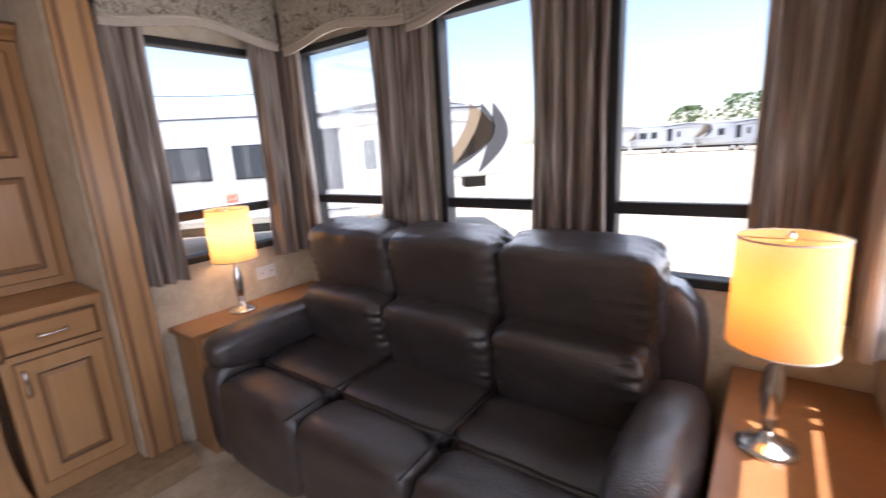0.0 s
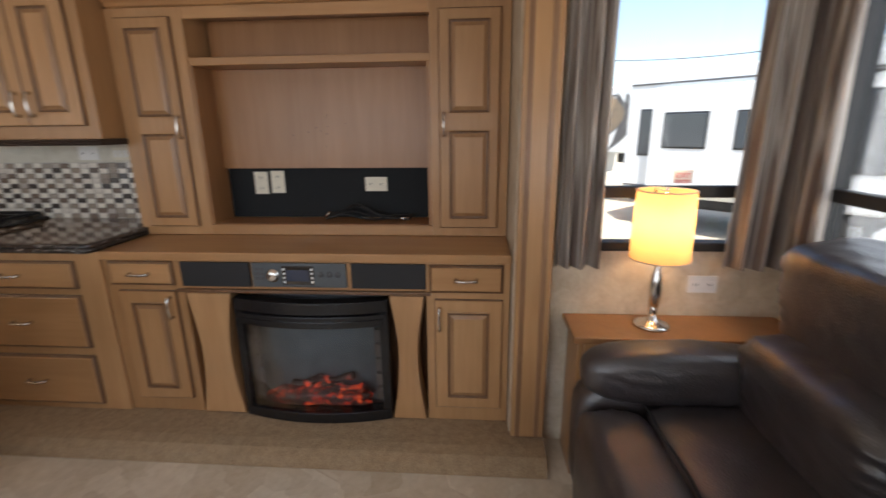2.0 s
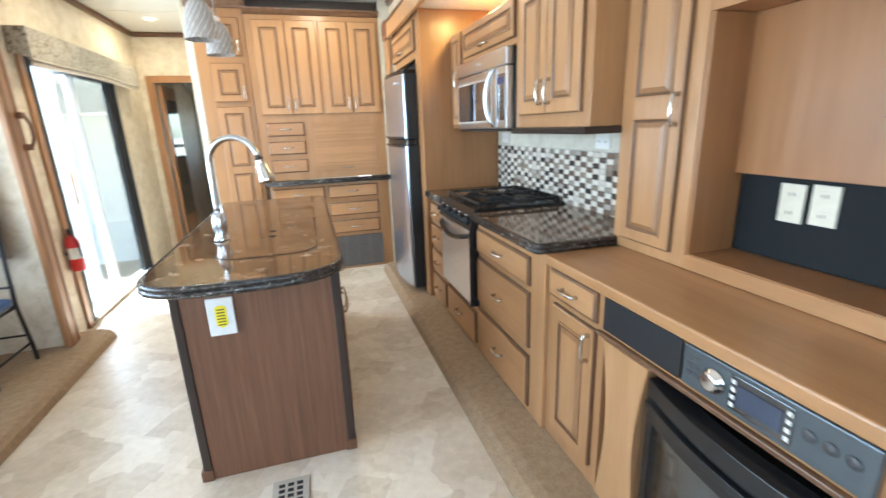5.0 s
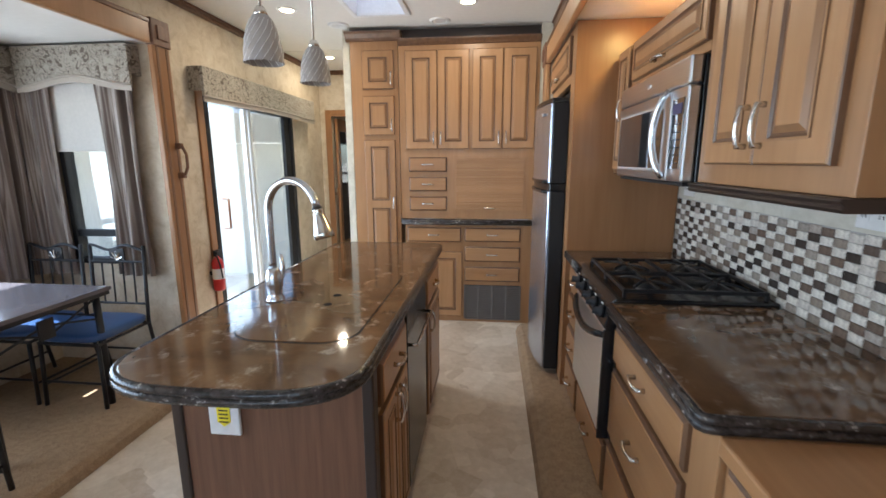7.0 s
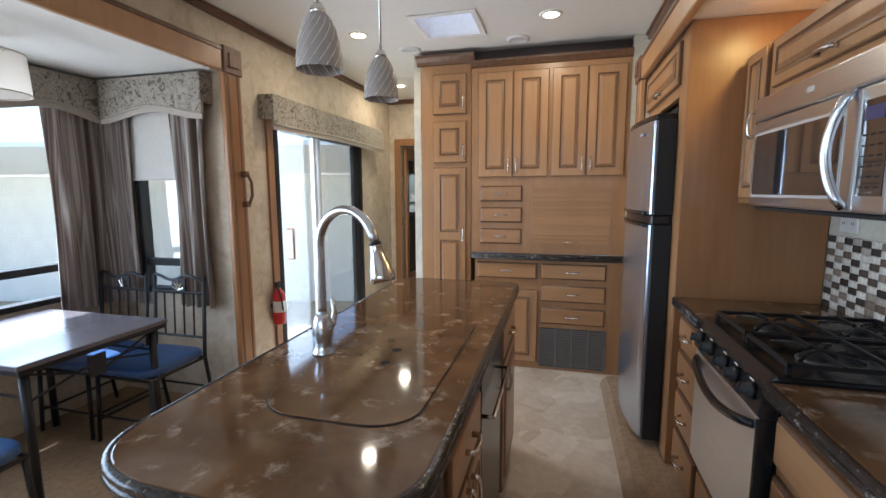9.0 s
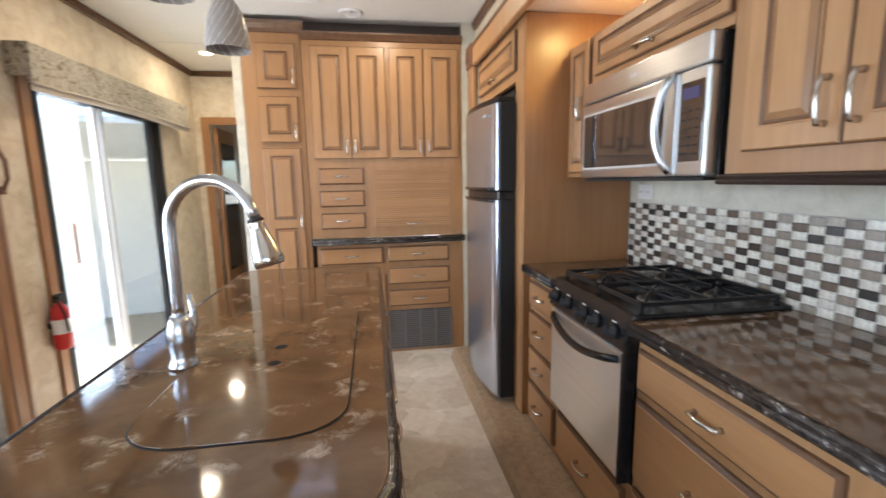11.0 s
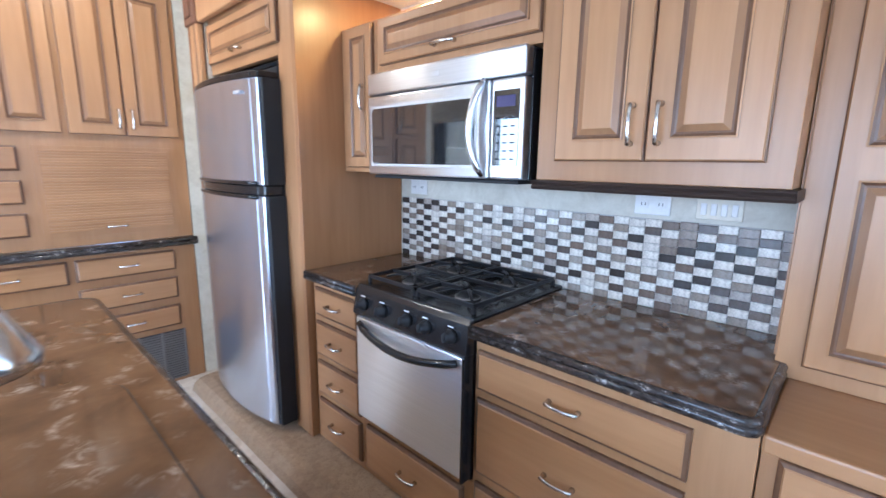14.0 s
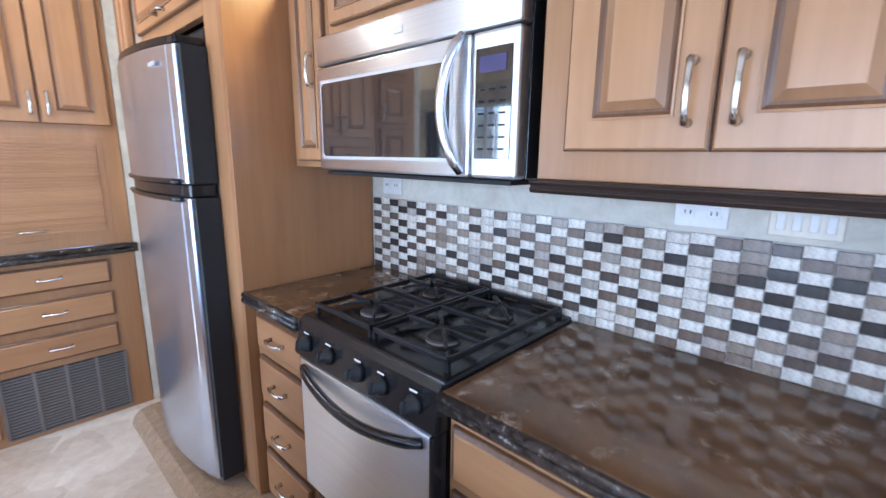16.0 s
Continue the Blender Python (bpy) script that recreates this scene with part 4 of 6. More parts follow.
def microwave():
    root = thing("microwave", GAL(-2.375, -2.458, 1.338), "stainless over-the-range microwave with a dark glass door", "microwave")
    w, h = 0.762, 0.40
    part("body", box(0, w, 0.0, 0.34, 0, h, 0.004), BLACK, root)
    part("top_panel", box(0.0, w, -0.045, -0.001, 0.315, h, 0.008), STEEL_H, root)
    door = part("door", box(0.0, 0.633, -0.045, -0.001, 0.002, 0.311, 0.008), STEEL_H, root)
    bm = prism([(0.03 + 0.012 * 0, 0.055), (0.04, 0.045), (0.56, 0.045), (0.572, 0.06), (0.572, 0.25), (0.56, 0.262), (0.04, 0.262), (0.03, 0.25)], -0.0485, -0.0445, 0.001, 'y')
    part("window", bm, DARKGLASS, door, "dark mirror-like glass")
    part("window_bezel", prism([(0.022, 0.036), (0.581, 0.036), (0.581, 0.271), (0.022, 0.271)], -0.0465, -0.0445, 0.001, 'y'), ALU, door)
    pts = [(0.612 - 0.034 * math.sin(math.pi * i / 12), -0.048 - 0.035 * math.sin(math.pi * i / 12) ** 0.6, 0.012 + 0.30 * i / 12) for i in range(13)]
    part("handle", tube(pts, [0.010] + [0.013] * 11 + [0.010], 10), STEEL, door, "bowed steel handle", True)
    ctl = part("control_panel", box(0.636, w, -0.045, -0.001, 0.002, 0.311, 0.008), STEEL_H, root)
    part("keypad", box(0.65, 0.746, -0.0475, -0.0445, 0.045, 0.275, 0.001), DARKGLASS, ctl)
    part("display", box(0.662, 0.732, -0.0495, -0.0477, 0.225, 0.258, 0), LCD, ctl, "dim violet display")
    for r in range(6):
        for c in range(3):
            part("key", box(0.661 + c * 0.028, 0.677 + c * 0.028, -0.0487, -0.0477, 0.064 + r * 0.025, 0.068 + r * 0.025, 0), BLUEBLACK, ctl)
    part("badge", box(0.37, 0.41, -0.047, -0.0452, 0.35, 0.366, 0.001), ALU, root)
    part("vent_grille", box(0.02, w - 0.02, -0.03, 0.25, -0.012, -0.001, 0.002), BLACKM, root)
    return root


microwave()


def upper_cabinet(y0, y1, z0, z1, label, fronts, x=-2.375, mould=False):
    root = thing("wall_cabinet", GAL(x, y0), label, "cabinet", "kitchen wall cabinets")
    w = y1 - y0
    part("body", box(0.0005, w - 0.0005, 0, x + 2.726, z0, z1, 0.002), MAPLE, root)
    for f in fronts:
        panel_door(root, *f)
    if mould:
        part("light_rail", prism([(-0.024, z0 - 0.028), (-0.03, z0 - 0.020), (-0.024, z0 - 0.014), (-0.032, z0 - 0.006), (-0.028, z0 - 0.001), (0.33, z0 - 0.001), (0.33, z0 - 0.028)], 0, w + 0.012, 0.001, 'x'), DARKTRIM, root, "black reeded light rail")
    return root


upper_cabinet(-2.695, -2.452, 1.345, 1.955, "narrow maple wall cabinet beside the microwave", [(0.045, 0.228, 1.365, 1.945, (0.178, 1.655), 0.04)], mould=False)
upper_cabinet(-2.451, -1.671, 1.742, 1.955, "short maple cabinet above the microwave", [(0.034, 0.778, 1.772, 1.945, (0.40, 1.80), 0.036, None, False)])
upper_cabinet(-1.67, -1.034, 1.343, 1.955, "double-door maple wall cabinet with a dark rail", [(0.066, 0.322, 1.40, 1.945, (0.288, 1.493), 0.056), (0.325, 0.582, 1.40, 1.945, (0.356, 1.493), 0.056)], mould=True)


def fridge_enclosure():
    root = thing("fridge_enclosure", GAL(-2.15, -3.605), "tall maple enclosure around the refrigerator", "cabinet")
    part("side_panel", box(0.877, 0.905, -0.002, 0.575, SF, 2.128, 0.002), CHERRY, root, "smooth reddish side panel")
    part("stile", box(0.755, 0.875, 0, 0.03, SF, 2.128, 0.003), MAPLE, root)
    part("rail", box(0.0, 0.7545, 0, 0.03, 1.838, 2.128, 0.003), MAPLE_H, root)
    # black sheets added above and beside the fridge as the gap's shade
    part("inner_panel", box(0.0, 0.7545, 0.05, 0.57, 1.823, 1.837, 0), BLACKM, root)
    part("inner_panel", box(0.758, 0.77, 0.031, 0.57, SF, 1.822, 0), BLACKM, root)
    panel_door(root, 0.015, 0.78, 1.888, 2.085, (0.385, 1.915), 0.04, None, False)
    return root


fridge_enclosure()


def refrigerator():
    root = thing("refrigerator", GAL(-2.15, -3.612, SF), "tall stainless two-door refrigerator with bowed doors", "refrigerator")
    w = 0.758
    part("body", box(0.012, w - 0.008, 0.0, 0.55, 0.03, 1.72, 0.004), BLACKM, root)
    part("foot", box(0.04, w - 0.04, 0.02, 0.5, 0.0, 0.029, 0.003), BLACKM, root)

    def bowed(z0, z1, name, m, y0=0.10, bow=0.045, inset=0.0):
        flat = w - 0.05
        pts = [(inset + (flat - 2 * inset) * i / 16, -y0 - bow * (1 - (2 * i / 16 - 1) ** 2) - 0.012 * i / 16) for i in range(17)]
        pts += [(flat + 0.008 - inset, -y0 - 0.009), (w - 0.006 - inset, -y0 - 0.001), (w - inset, -y0 + 0.006)]
        return part(name, prism(pts + [(w - inset, -0.004), (inset, -0.004)], z0, z1, 0.004), m, root)

    d1 = bowed(0.035, 1.155, "door", [FRIDGEST])
    d2 = bowed(1.205, 1.66, "door", [FRIDGEST])
    bowed(1.158, 1.202, "trim_band", [BLACK], 0.092, 0.045, 0.004)
    bowed(1.663, 1.69, "top_cap", [BLACK], 0.094, 0.045, 0.002)
    for d, a, c in ((d1, 0.035, 1.155), (d2, 1.205, 1.66)):
        part("edge_strip", box(w + 0.0005, w + 0.022, -0.086, -0.004, a, c, 0.003), BLACKM, d)
    hp = [(0.06 + 0.66 * i / 10, -0.105 - 0.045 * (1 - (2 * (0.06 + 0.66 * i / 10) / w - 1) ** 2) + 0.002, 1.150) for i in range(11)]
    part("handle", tube(hp, 0.010, 8), BLACK, d1, "black recessed handle", True)
    hp2 = [(x, y, 1.212) for x, y, z in hp]
    part("handle", tube(hp2, 0.010, 8), BLACK, d2, "black recessed handle", True)
    part("badge", box(0.60, 0.66, -0.137, -0.131, 1.60, 1.612, 0.001), ALU, d2)
    return root


refrigerator()


def outlet(at, label, w=0.072, h=0.115, m=None, sideways=False, name="wall_outlet"):
    root = thing(name, at, label, "outlet", "outlets and switches")
    m = m or IVORY
    if sideways:
        w, h = h, w
    part("plate", box(-w / 2, w / 2, -0.006, 0, -h / 2, h / 2, 0.002), m, root)
    for s in (-1, 1):
        ox, oz = (s * 0.028, 0) if sideways else (0, s * 0.028)
        f = part("socket", box(ox - 0.015, ox + 0.015, -0.0085, -0.006, oz - 0.013, oz + 0.013, 0.001), m, root)
        for q in (-0.006, 0.006):
            part("slot", box(ox + q - 0.0012, ox + q + 0.0012, -0.0095, -0.0086, oz - 0.005, oz + 0.005, 0), BLACKM, f)
    return root


outlet(GAL(-2.7295, -1.432, 1.264), "white double outlet above the mosaic backsplash", m=WHITEP, sideways=True)
outlet(GAL(-2.7295, -2.567, 1.268), "white outlet above the stove", m=WHITEP, sideways=True)


def switch_plate(at, n, label, m):
    root = thing("switch_plate", at, label, "switch", "outlets and switches")
    part("plate", box(-0.063, 0.063, -0.006, 0, -0.032, 0.032, 0.002), m, root)
    for k in range(n):
        x = -0.042 + k * 0.084 / max(1, n - 1)
        part("rocker", box(x - 0.008, x + 0.008, -0.010, -0.006, -0.018, 0.018, 0.001), WHITEP, root)


switch_plate(GAL(-2.7295, -1.236, 1.26), 4, "pale switch plate with four rockers", IVORY)


# ---- entertainment wall ----
EX = -2.20


def entertainment_base():
    root = thing("media_cabinet", GAL(EX, -1.0), "long maple media cabinet with drawers, doors and speakers", "cabinet")
    w = 1.795
    h = 0.83
    part("body", box(0, 0.36, 0, 0.52, SF, h, 0.002), MAPLE, root)
    part("body", box(1.44, w, 0, 0.52, SF, h, 0.002), MAPLE, root)
    part("top_rail", box(0.3605, 1.4395, 0, 0.52, 0.70, h, 0.002), MAPLE_H, root)
    part("back_panel", box(0.3605, 1.4395, 0.14, 0.16, SF, 0.699, 0), GLAZE, root)
    part("counter", box(0, w, -0.022, 0.524, h + 0.001, 0.87, 0.006), MAPLE_H, root, "flat maple counter")
    part("shadow_rail", box(0.33, 1.46, -0.014, 0.05, 0.684, 0.699, 0.003), GLAZE, root)
    drawer_front(root, 0.03, 0.325, 0.715, 0.825)
    drawer_front(root, 1.455, 1.765, 0.70, 0.822)
    panel_door(root, 0.06, 0.325, 0.15, 0.69, (0.30, 0.615))
    panel_door(root, 1.475, 1.765, 0.15, 0.67, (1.497, 0.585))
    for x0, x1 in ((0.36, 0.675), (1.12, 1.44)):
        s = part("speaker_grille", box(x0, x1, -0.010, -0.001, 0.712, 0.824, 0.003), BLACKM, root, "black cloth speaker grille")
    for a, c in ((0.365, 0.575), (1.275, 1.435)):
        bm = bmesh.new()
        n = 12
        left, right = [], []
        cx, hw = (a + c) / 2, (c - a) / 2 - 0.004
        for i in range(n + 1):
            t = i / n
            inw = 0.034 * math.sin(math.pi * t)
            left.append((cx - hw + inw, SF + 0.004 + (0.60) * t))
            right.append((cx + hw - inw, SF + 0.004 + (0.60) * t))
        part("pilaster", prism(left + right[::-1], -0.012, 0.10, 0.003, 'y'), MAPLE, root, "waisted maple pilaster")
    return root


entertainment_base()


def stereo():
    root = thing("car_stereo", GAL(EX, -0.315, 0), "grey built-in stereo with a volume knob and display", "stereo")
    part("face", box(0, 0.415, -0.014, -0.001, 0.715, 0.824, 0.004), plain("stereo_grey", (0.10, 0.115, 0.125), 0.35, 0.4), root)
    part("display", box(0.135, 0.275, -0.0165, -0.0142, 0.728, 0.812, 0.001), DARKGLASS, root)
    part("lcd", box(0.155, 0.255, -0.0185, -0.0167, 0.745, 0.795, 0), plain("lcd_grey", (0.05, 0.06, 0.09), 0.2), root)
    bm = capped([(0.030, 0), (0.030, 0.006), (0.024, 0.008), (0.022, 0.02), (0.018, 0.022)], 24)
    bm.transform(pose(0.095, -0.015, 0.77, 90, 0, 0))
    part("volume_knob", bm, CHROME, root, "", True)
    for k in range(4):
        for x in (0.140, 0.262):
            part("button", box(x, x + 0.010, -0.0185, -0.0167, 0.736 + k * 0.019, 0.746 + k * 0.019, 0.001), WHITEP, root)
    for k in range(3):
        bm = capped([(0.013, 0), (0.012, 0.003)], 16)
        bm.transform(pose(0.305 + k * 0.037, -0.0145, 0.775, 90, 0, 0))
        part("button", bm, GREYSW, root, "", True)
    for r in range(3):
        for c in range(2):
            part("button", box(0.015 + c * 0.022, 0.031 + c * 0.022, -0.016, -0.0142, 0.748 + r * 0.021, 0.76 + r * 0.021, 0.001), GREYSW, root)
    return root


stereo()


def fireplace():
    root = thing("electric_fireplace", GAL(EX, -0.42, SF), "black bow-fronted electric fireplace with glowing logs", "fireplace")
    w, h = 0.69, 0.585

    def arc(x0, x1, off, n=14):
        out = []
        for i in range(n + 1):
            x = x0 + (x1 - x0) * i / n
            out.append((x, -0.012 - 0.055 * (1 - (2 * x / w - 1) ** 2) - off))
        return out

    def bar(name, x0, x1, z0, z1, off, thick, m=BLACK):
        f = arc(x0, x1, off)
        bk = [(x, y + thick) for x, y in f]
        return part(name, prism(f + bk[::-1], z0, z1, 0.002), m, root)

    bar("top_bar", 0, w, h - 0.055, h, 0.0, 0.06)
    bar("louvre", 0.01, w - 0.01, h - 0.080, h - 0.059, 0.012, 0.05)
    bar("brow", 0.02, w - 0.02, h - 0.115, h - 0.084, 0.006, 0.04)
    bar("bottom_bar", 0, w, 0.0, 0.05, 0.0, 0.07)
    bar("side_bar", 0.0, 0.035, 0.051, h - 0.056, 0.0, 0.05)
    bar("side_bar", w - 0.035, w, 0.051, h - 0.056, 0.0, 0.05)
    g = bar("glass", 0.036, w - 0.036, 0.051, h - 0.116, -0.008, 0.004, FIREGLASS)
    g.visible_shadow = False
    # grey colour of the back stands for windows mirrored in the glass
    part("firebox_back", box(0.02, w - 0.02, 0.105, 0.112, 0.0, h - 0.02, 0), plain("firebox_reflection_grey", (0.16, 0.175, 0.185), 0.4, 0, 0.3, 14), root, "back panel coloured grey for the window reflection in the glass")
    part("firebox_top", box(0.02, w - 0.02, 0.03, 0.104, h - 0.1, h - 0.06, 0), BLACKM, root)
    for x in (0.04, w - 0.075):
        for k in range(5):
            part("brick", box(x, x + 0.032, 0.03, 0.055, 0.07 + k * 0.074, 0.132 + k * 0.074, 0.004), plain("liner_brick", (0.20, 0.16, 0.14), 0.8, 0, 0.4, 40) if k == 0 and x < 0.1 else bpy.data.materials["liner_brick"], root)
    bed = cushion(w / 2, 0.035, 0.085, 0.50, 0.11, 0.07, 3.0, 8, 0.03, 4)
    part("ember_bed", bed, EMBER, root, "glowing orange coals", True)
    logs = [(0.13, 0.03, 0.09, 0.40, 0.065, 0.12, 0.026), (0.30, 0.055, 0.085, 0.55, 0.02, 0.14, 0.024), (0.20, 0.07, 0.12, 0.50, 0.07, 0.165, 0.022), (0.36, 0.03, 0.10, 0.52, 0.06, 0.085, 0.022), (0.25, 0.03, 0.075, 0.42, 0.015, 0.10, 0.020)]
    for k, (x0, y0, z0, x1, y1, z1, r) in enumerate(logs):
        p = [(x0 + (x1 - x0) * i / 7, y0 + (y1 - y0) * i / 7 + 0.006 * math.sin(i * 2.0 + k), z0 + (z1 - z0) * i / 7 + 0.008 * math.sin(i * 1.4 + k * 2)) for i in range(8)]
        part("log", tube(p, [r * (0.8 + 0.25 * math.sin(i * 1.9 + k)) for i in range(8)], 9), EMBER if k == 1 else bpy.data.materials.get("charred_log") or embers_log(), root, "", True)
    return root


def embers_log():
    def build(nt, b):
        n1 = nd(nt, "ShaderNodeTexNoise", Scale=18.0, Detail=5.0, Distortion=1.0)
        nt.links.new(mapped(nt, (1, 1, 1)), n1.inputs[0])
        nt.links.new(ramp(nt, n1.outputs[0], ((0.35, (0.03, 0.015, 0.012)), (0.7, (0.16, 0.08, 0.06)))), b.inputs["Base Color"])
        nt.links.new(ramp(nt, n1.outputs[0], ((0.52, (0, 0, 0)), (0.68, (0.8, 0.06, 0.01)))), b.inputs["Emission Color"])
        b.inputs["Emission Strength"].default_value = 0.5
        b.inputs["Roughness"].default_value = 0.9
    return mat("charred_log", build)


fireplace()


def entertainment_hutch():
    ux = -2.51
    root = thing("media_hutch", GAL(ux, -1.05), "maple hutch with two tall doors and an empty television niche", "cabinet")
    w = 1.845
    part("side_panel", box(0.018, 0.0222, 0.003, 0.205, 0.924, 1.905, 0), CHERRY, root, "reddish side panel")
    for a, c in ((0.0225, 0.385), (1.49, w)):
        part("case", box(a, c, 0, 0.21, 0.872, 1.905, 0.002), MAPLE, root)
    part("bottom_rail", box(0.3855, 1.4895, 0, 0.21, 0.872, 0.922, 0.002), MAPLE_H, root)
    part("top_rail", box(0.3855, 1.4895, 0, 0.025, 1.855, 1.905, 0.002), MAPLE_H, root)
    part("shelf", box(0.3855, 1.4895, 0.002, 0.19, 1.66, 1.695, 0.003), MAPLE_H, root)
    part("roof_panel", box(0.3855, 1.4895, 0.026, 0.21, 1.88, 1.90, 0), CHERRY, root)
    for a in (0.386, 1.474):
        part("side_lining", box(a, a + 0.015, 0.004, 0.185, 0.924, 1.659, 0), CHERRY, root)
    part("niche_floor", box(0.402, 1.473, 0.004, 0.185, 0.9225, 0.926, 0), CHERRY, root)
    part("back_panel", box(0.402, 1.473, 0.155, 0.165, 1.185, 1.659, 0.001), CHERRY, root, "reddish brown back panel with screw holes")
    part("back_panel", box(0.402, 1.473, 0.168, 0.178, 1.70, 1.878, 0), CHERRY, root)
    part("lower_back", box(0.402, 1.473, 0.19, 0.20, 0.927, 1.19, 0), BLUEBLACK, root, "black recessed wiring panel")
    random.seed(5)
    for dx, dz in ((0.56, 1.36), (0.60, 1.38), (0.62, 1.365), (0.655, 1.43), (0.658, 1.385), (0.65, 1.35), (0.645, 1.29), (0.66, 1.44), (0.75, 1.40), (0.48, 1.345)):
        part("screw_hole", box(0.402 + dx - 0.1, 0.402 + dx - 0.096, 0.1535, 0.1549, dz, dz + 0.005, 0), DARKTRIM, root)
    panel_door(root, 0.075, 0.33, 0.915, 1.865, (0.345 - 0.03, 1.39), 0.042, (1.365, 1.435))
    panel_door(root, 1.53, 1.80, 0.915, 1.865, (1.553, 1.39), 0.042, (1.365, 1.435))
    part("cornice", prism([(0.0, 1.906), (-0.012, 1.910), (-0.020, 1.925), (-0.045, 1.945), (-0.05, 1.96), (0.21, 1.96), (0.21, 1.906)], 0.04, w, 0, 'x'), MAPLE_H, root)
    part("cornice_edge", box(0.04, w, -0.056, 0.0, 1.961, 1.972, 0.003), GLAZE, root)
    return root


entertainment_hutch()
outlet(GAL(-2.699, -0.475, 1.107), "ivory outlet on the black niche panel")
outlet(GAL(-2.699, -0.385, 1.112), "ivory outlet on the black niche panel")
outlet(GAL(-2.699, 0.135, 1.10), "ivory outlet on the black niche panel", sideways=True)


def cable_bundle():
    root = thing("cable_bundle", pose(-2.60, -0.10, 0.928), "tangled black television cables with silver connectors", "cables")
    random.seed(8)
    for k in range(5):
        p = [(0.045 * math.sin(t * 5 + k * 1.3) - 0.008 * k, 0.42 * t, 0.007 + (0.03 + 0.009 * k) * math.exp(-((t - 0.25 - 0.03 * k) * 5) ** 2) + 0.003 * k) for t in (i / 14 for i in range(15))]
        part("cable", tube(p, 0.0048, 6), BLACKM, root, "", True)
    for y in (0.0, 0.40):
        part("connector", tube([(0, y - 0.012, 0.012), (0.01, y, 0.03), (0.0, y + 0.015, 0.045)] if y == 0 else [(0.02, y - 0.03, 0.014), (0.02, y + 0.02, 0.016)], 0.007, 8), CHROME, root, "", True)


cable_bundle()


# ---- living area ----
def sofa():
    root = thing("sofa", pose(-0.972, 1.025, 0), "dark brown leather three-seat reclining sofa", "sofa")
    sw = 0.536
    part("base", cushion(0, 0.43, 0.22, sw * 3, 0.80, 0.38, 9, 8, 0.003, 1), LEATHER, root, "", True)
    part("back_shell", cushion(0.02, 0.755, 0.52, sw * 3 + 0.2, 0.16, 0.86, 7, 8, 0.004, 2), LEATHER, root, "", True)
    for k in range(3):
        x = (k - 1) * sw
        part("seat", cushion(x, 0.44, 0.40, sw + 0.006, 0.54, 0.185, 6.5, 14, 0.006, 3 + k, 0.0, 0.002), LEATHER, root, "", True)
        part("footrest", cushion(x, 0.075, 0.285, sw + 0.006, 0.245, 0.405, 5.0, 14, 0.005, 7 + k, 0.0, 0.002), LEATHER, root, "", True)
        part("lumbar", cushion(x, 0.575, 0.61, sw + 0.008, 0.26, 0.34, 4.8, 26, 0.006, 11 + k, 0.20, 0.005), LEATHER, root, "", True)
        part("headrest", cushion(x, 0.650, 0.878, sw + 0.008, 0.25, 0.37, 6.0, 26, 0.006, 15 + k, 0.17, 0.003), LEATHER, root, "", True)
    for k in (-1, 1):
        x = k * (sw * 1.5 + 0.078)
        part("arm", cushion(x, 0.40, 0.28, 0.165, 0.84, 0.50, 6, 10, 0.005, 20 + k), LEATHER, root, "", True)
        part("arm_pad", cushion(x - k * 0.012, 0.33, 0.555, 0.20, 0.68, 0.20, 3.0, 18, 0.005, 23 + k, 0.0, 0.003), LEATHER, root, "", True)
    for k in (-0.5, 0.5):
        p = [(k * sw, -0.045 + 0.70 * i / 12, 0.475 + 0.012 * math.sin(math.pi * i / 12)) for i in range(13)]
        part("seam", tube(p, 0.004, 6), BLACKM, root, "", True)
    p = [(-sw * 1.5 + sw * 3 * i / 24, 0.184 + 0.003 * math.sin(i * 1.7), 0.480) for i in range(25)]
    part("seam", tube(p, 0.004, 6), BLACKM, root, "", True)
    return root


sofa()


def end_table(x0, x1, label):
    root = thing("end_table", Matrix(), label, "side table", "end tables beside the sofa")
    part("top", box(x0, x1, 1.015, 1.86, 0.595, 0.62, 0.004), CHERRY, root, "flat wooden top")
    part("front_panel", box(x0 + 0.02, x1 - 0.02, 1.035, 1.055, 0.0, 0.594, 0.003), MAPLE, root)
    part("side_panel", box((x1 if x0 < -1 else x0) + (-0.03 if x0 < -1 else 0.01), (x1 if x0 < -1 else x0) + (-0.01 if x0 < -1 else 0.03), 1.056, 1.85, 0.0, 0.594, 0.002), MAPLE, root)
    return root


end_table(XL + 0.003, -1.955, "narrow wooden ledge table between wall and sofa")
end_table(0.02, XR - 0.003, "narrow wooden ledge table holding a lamp")


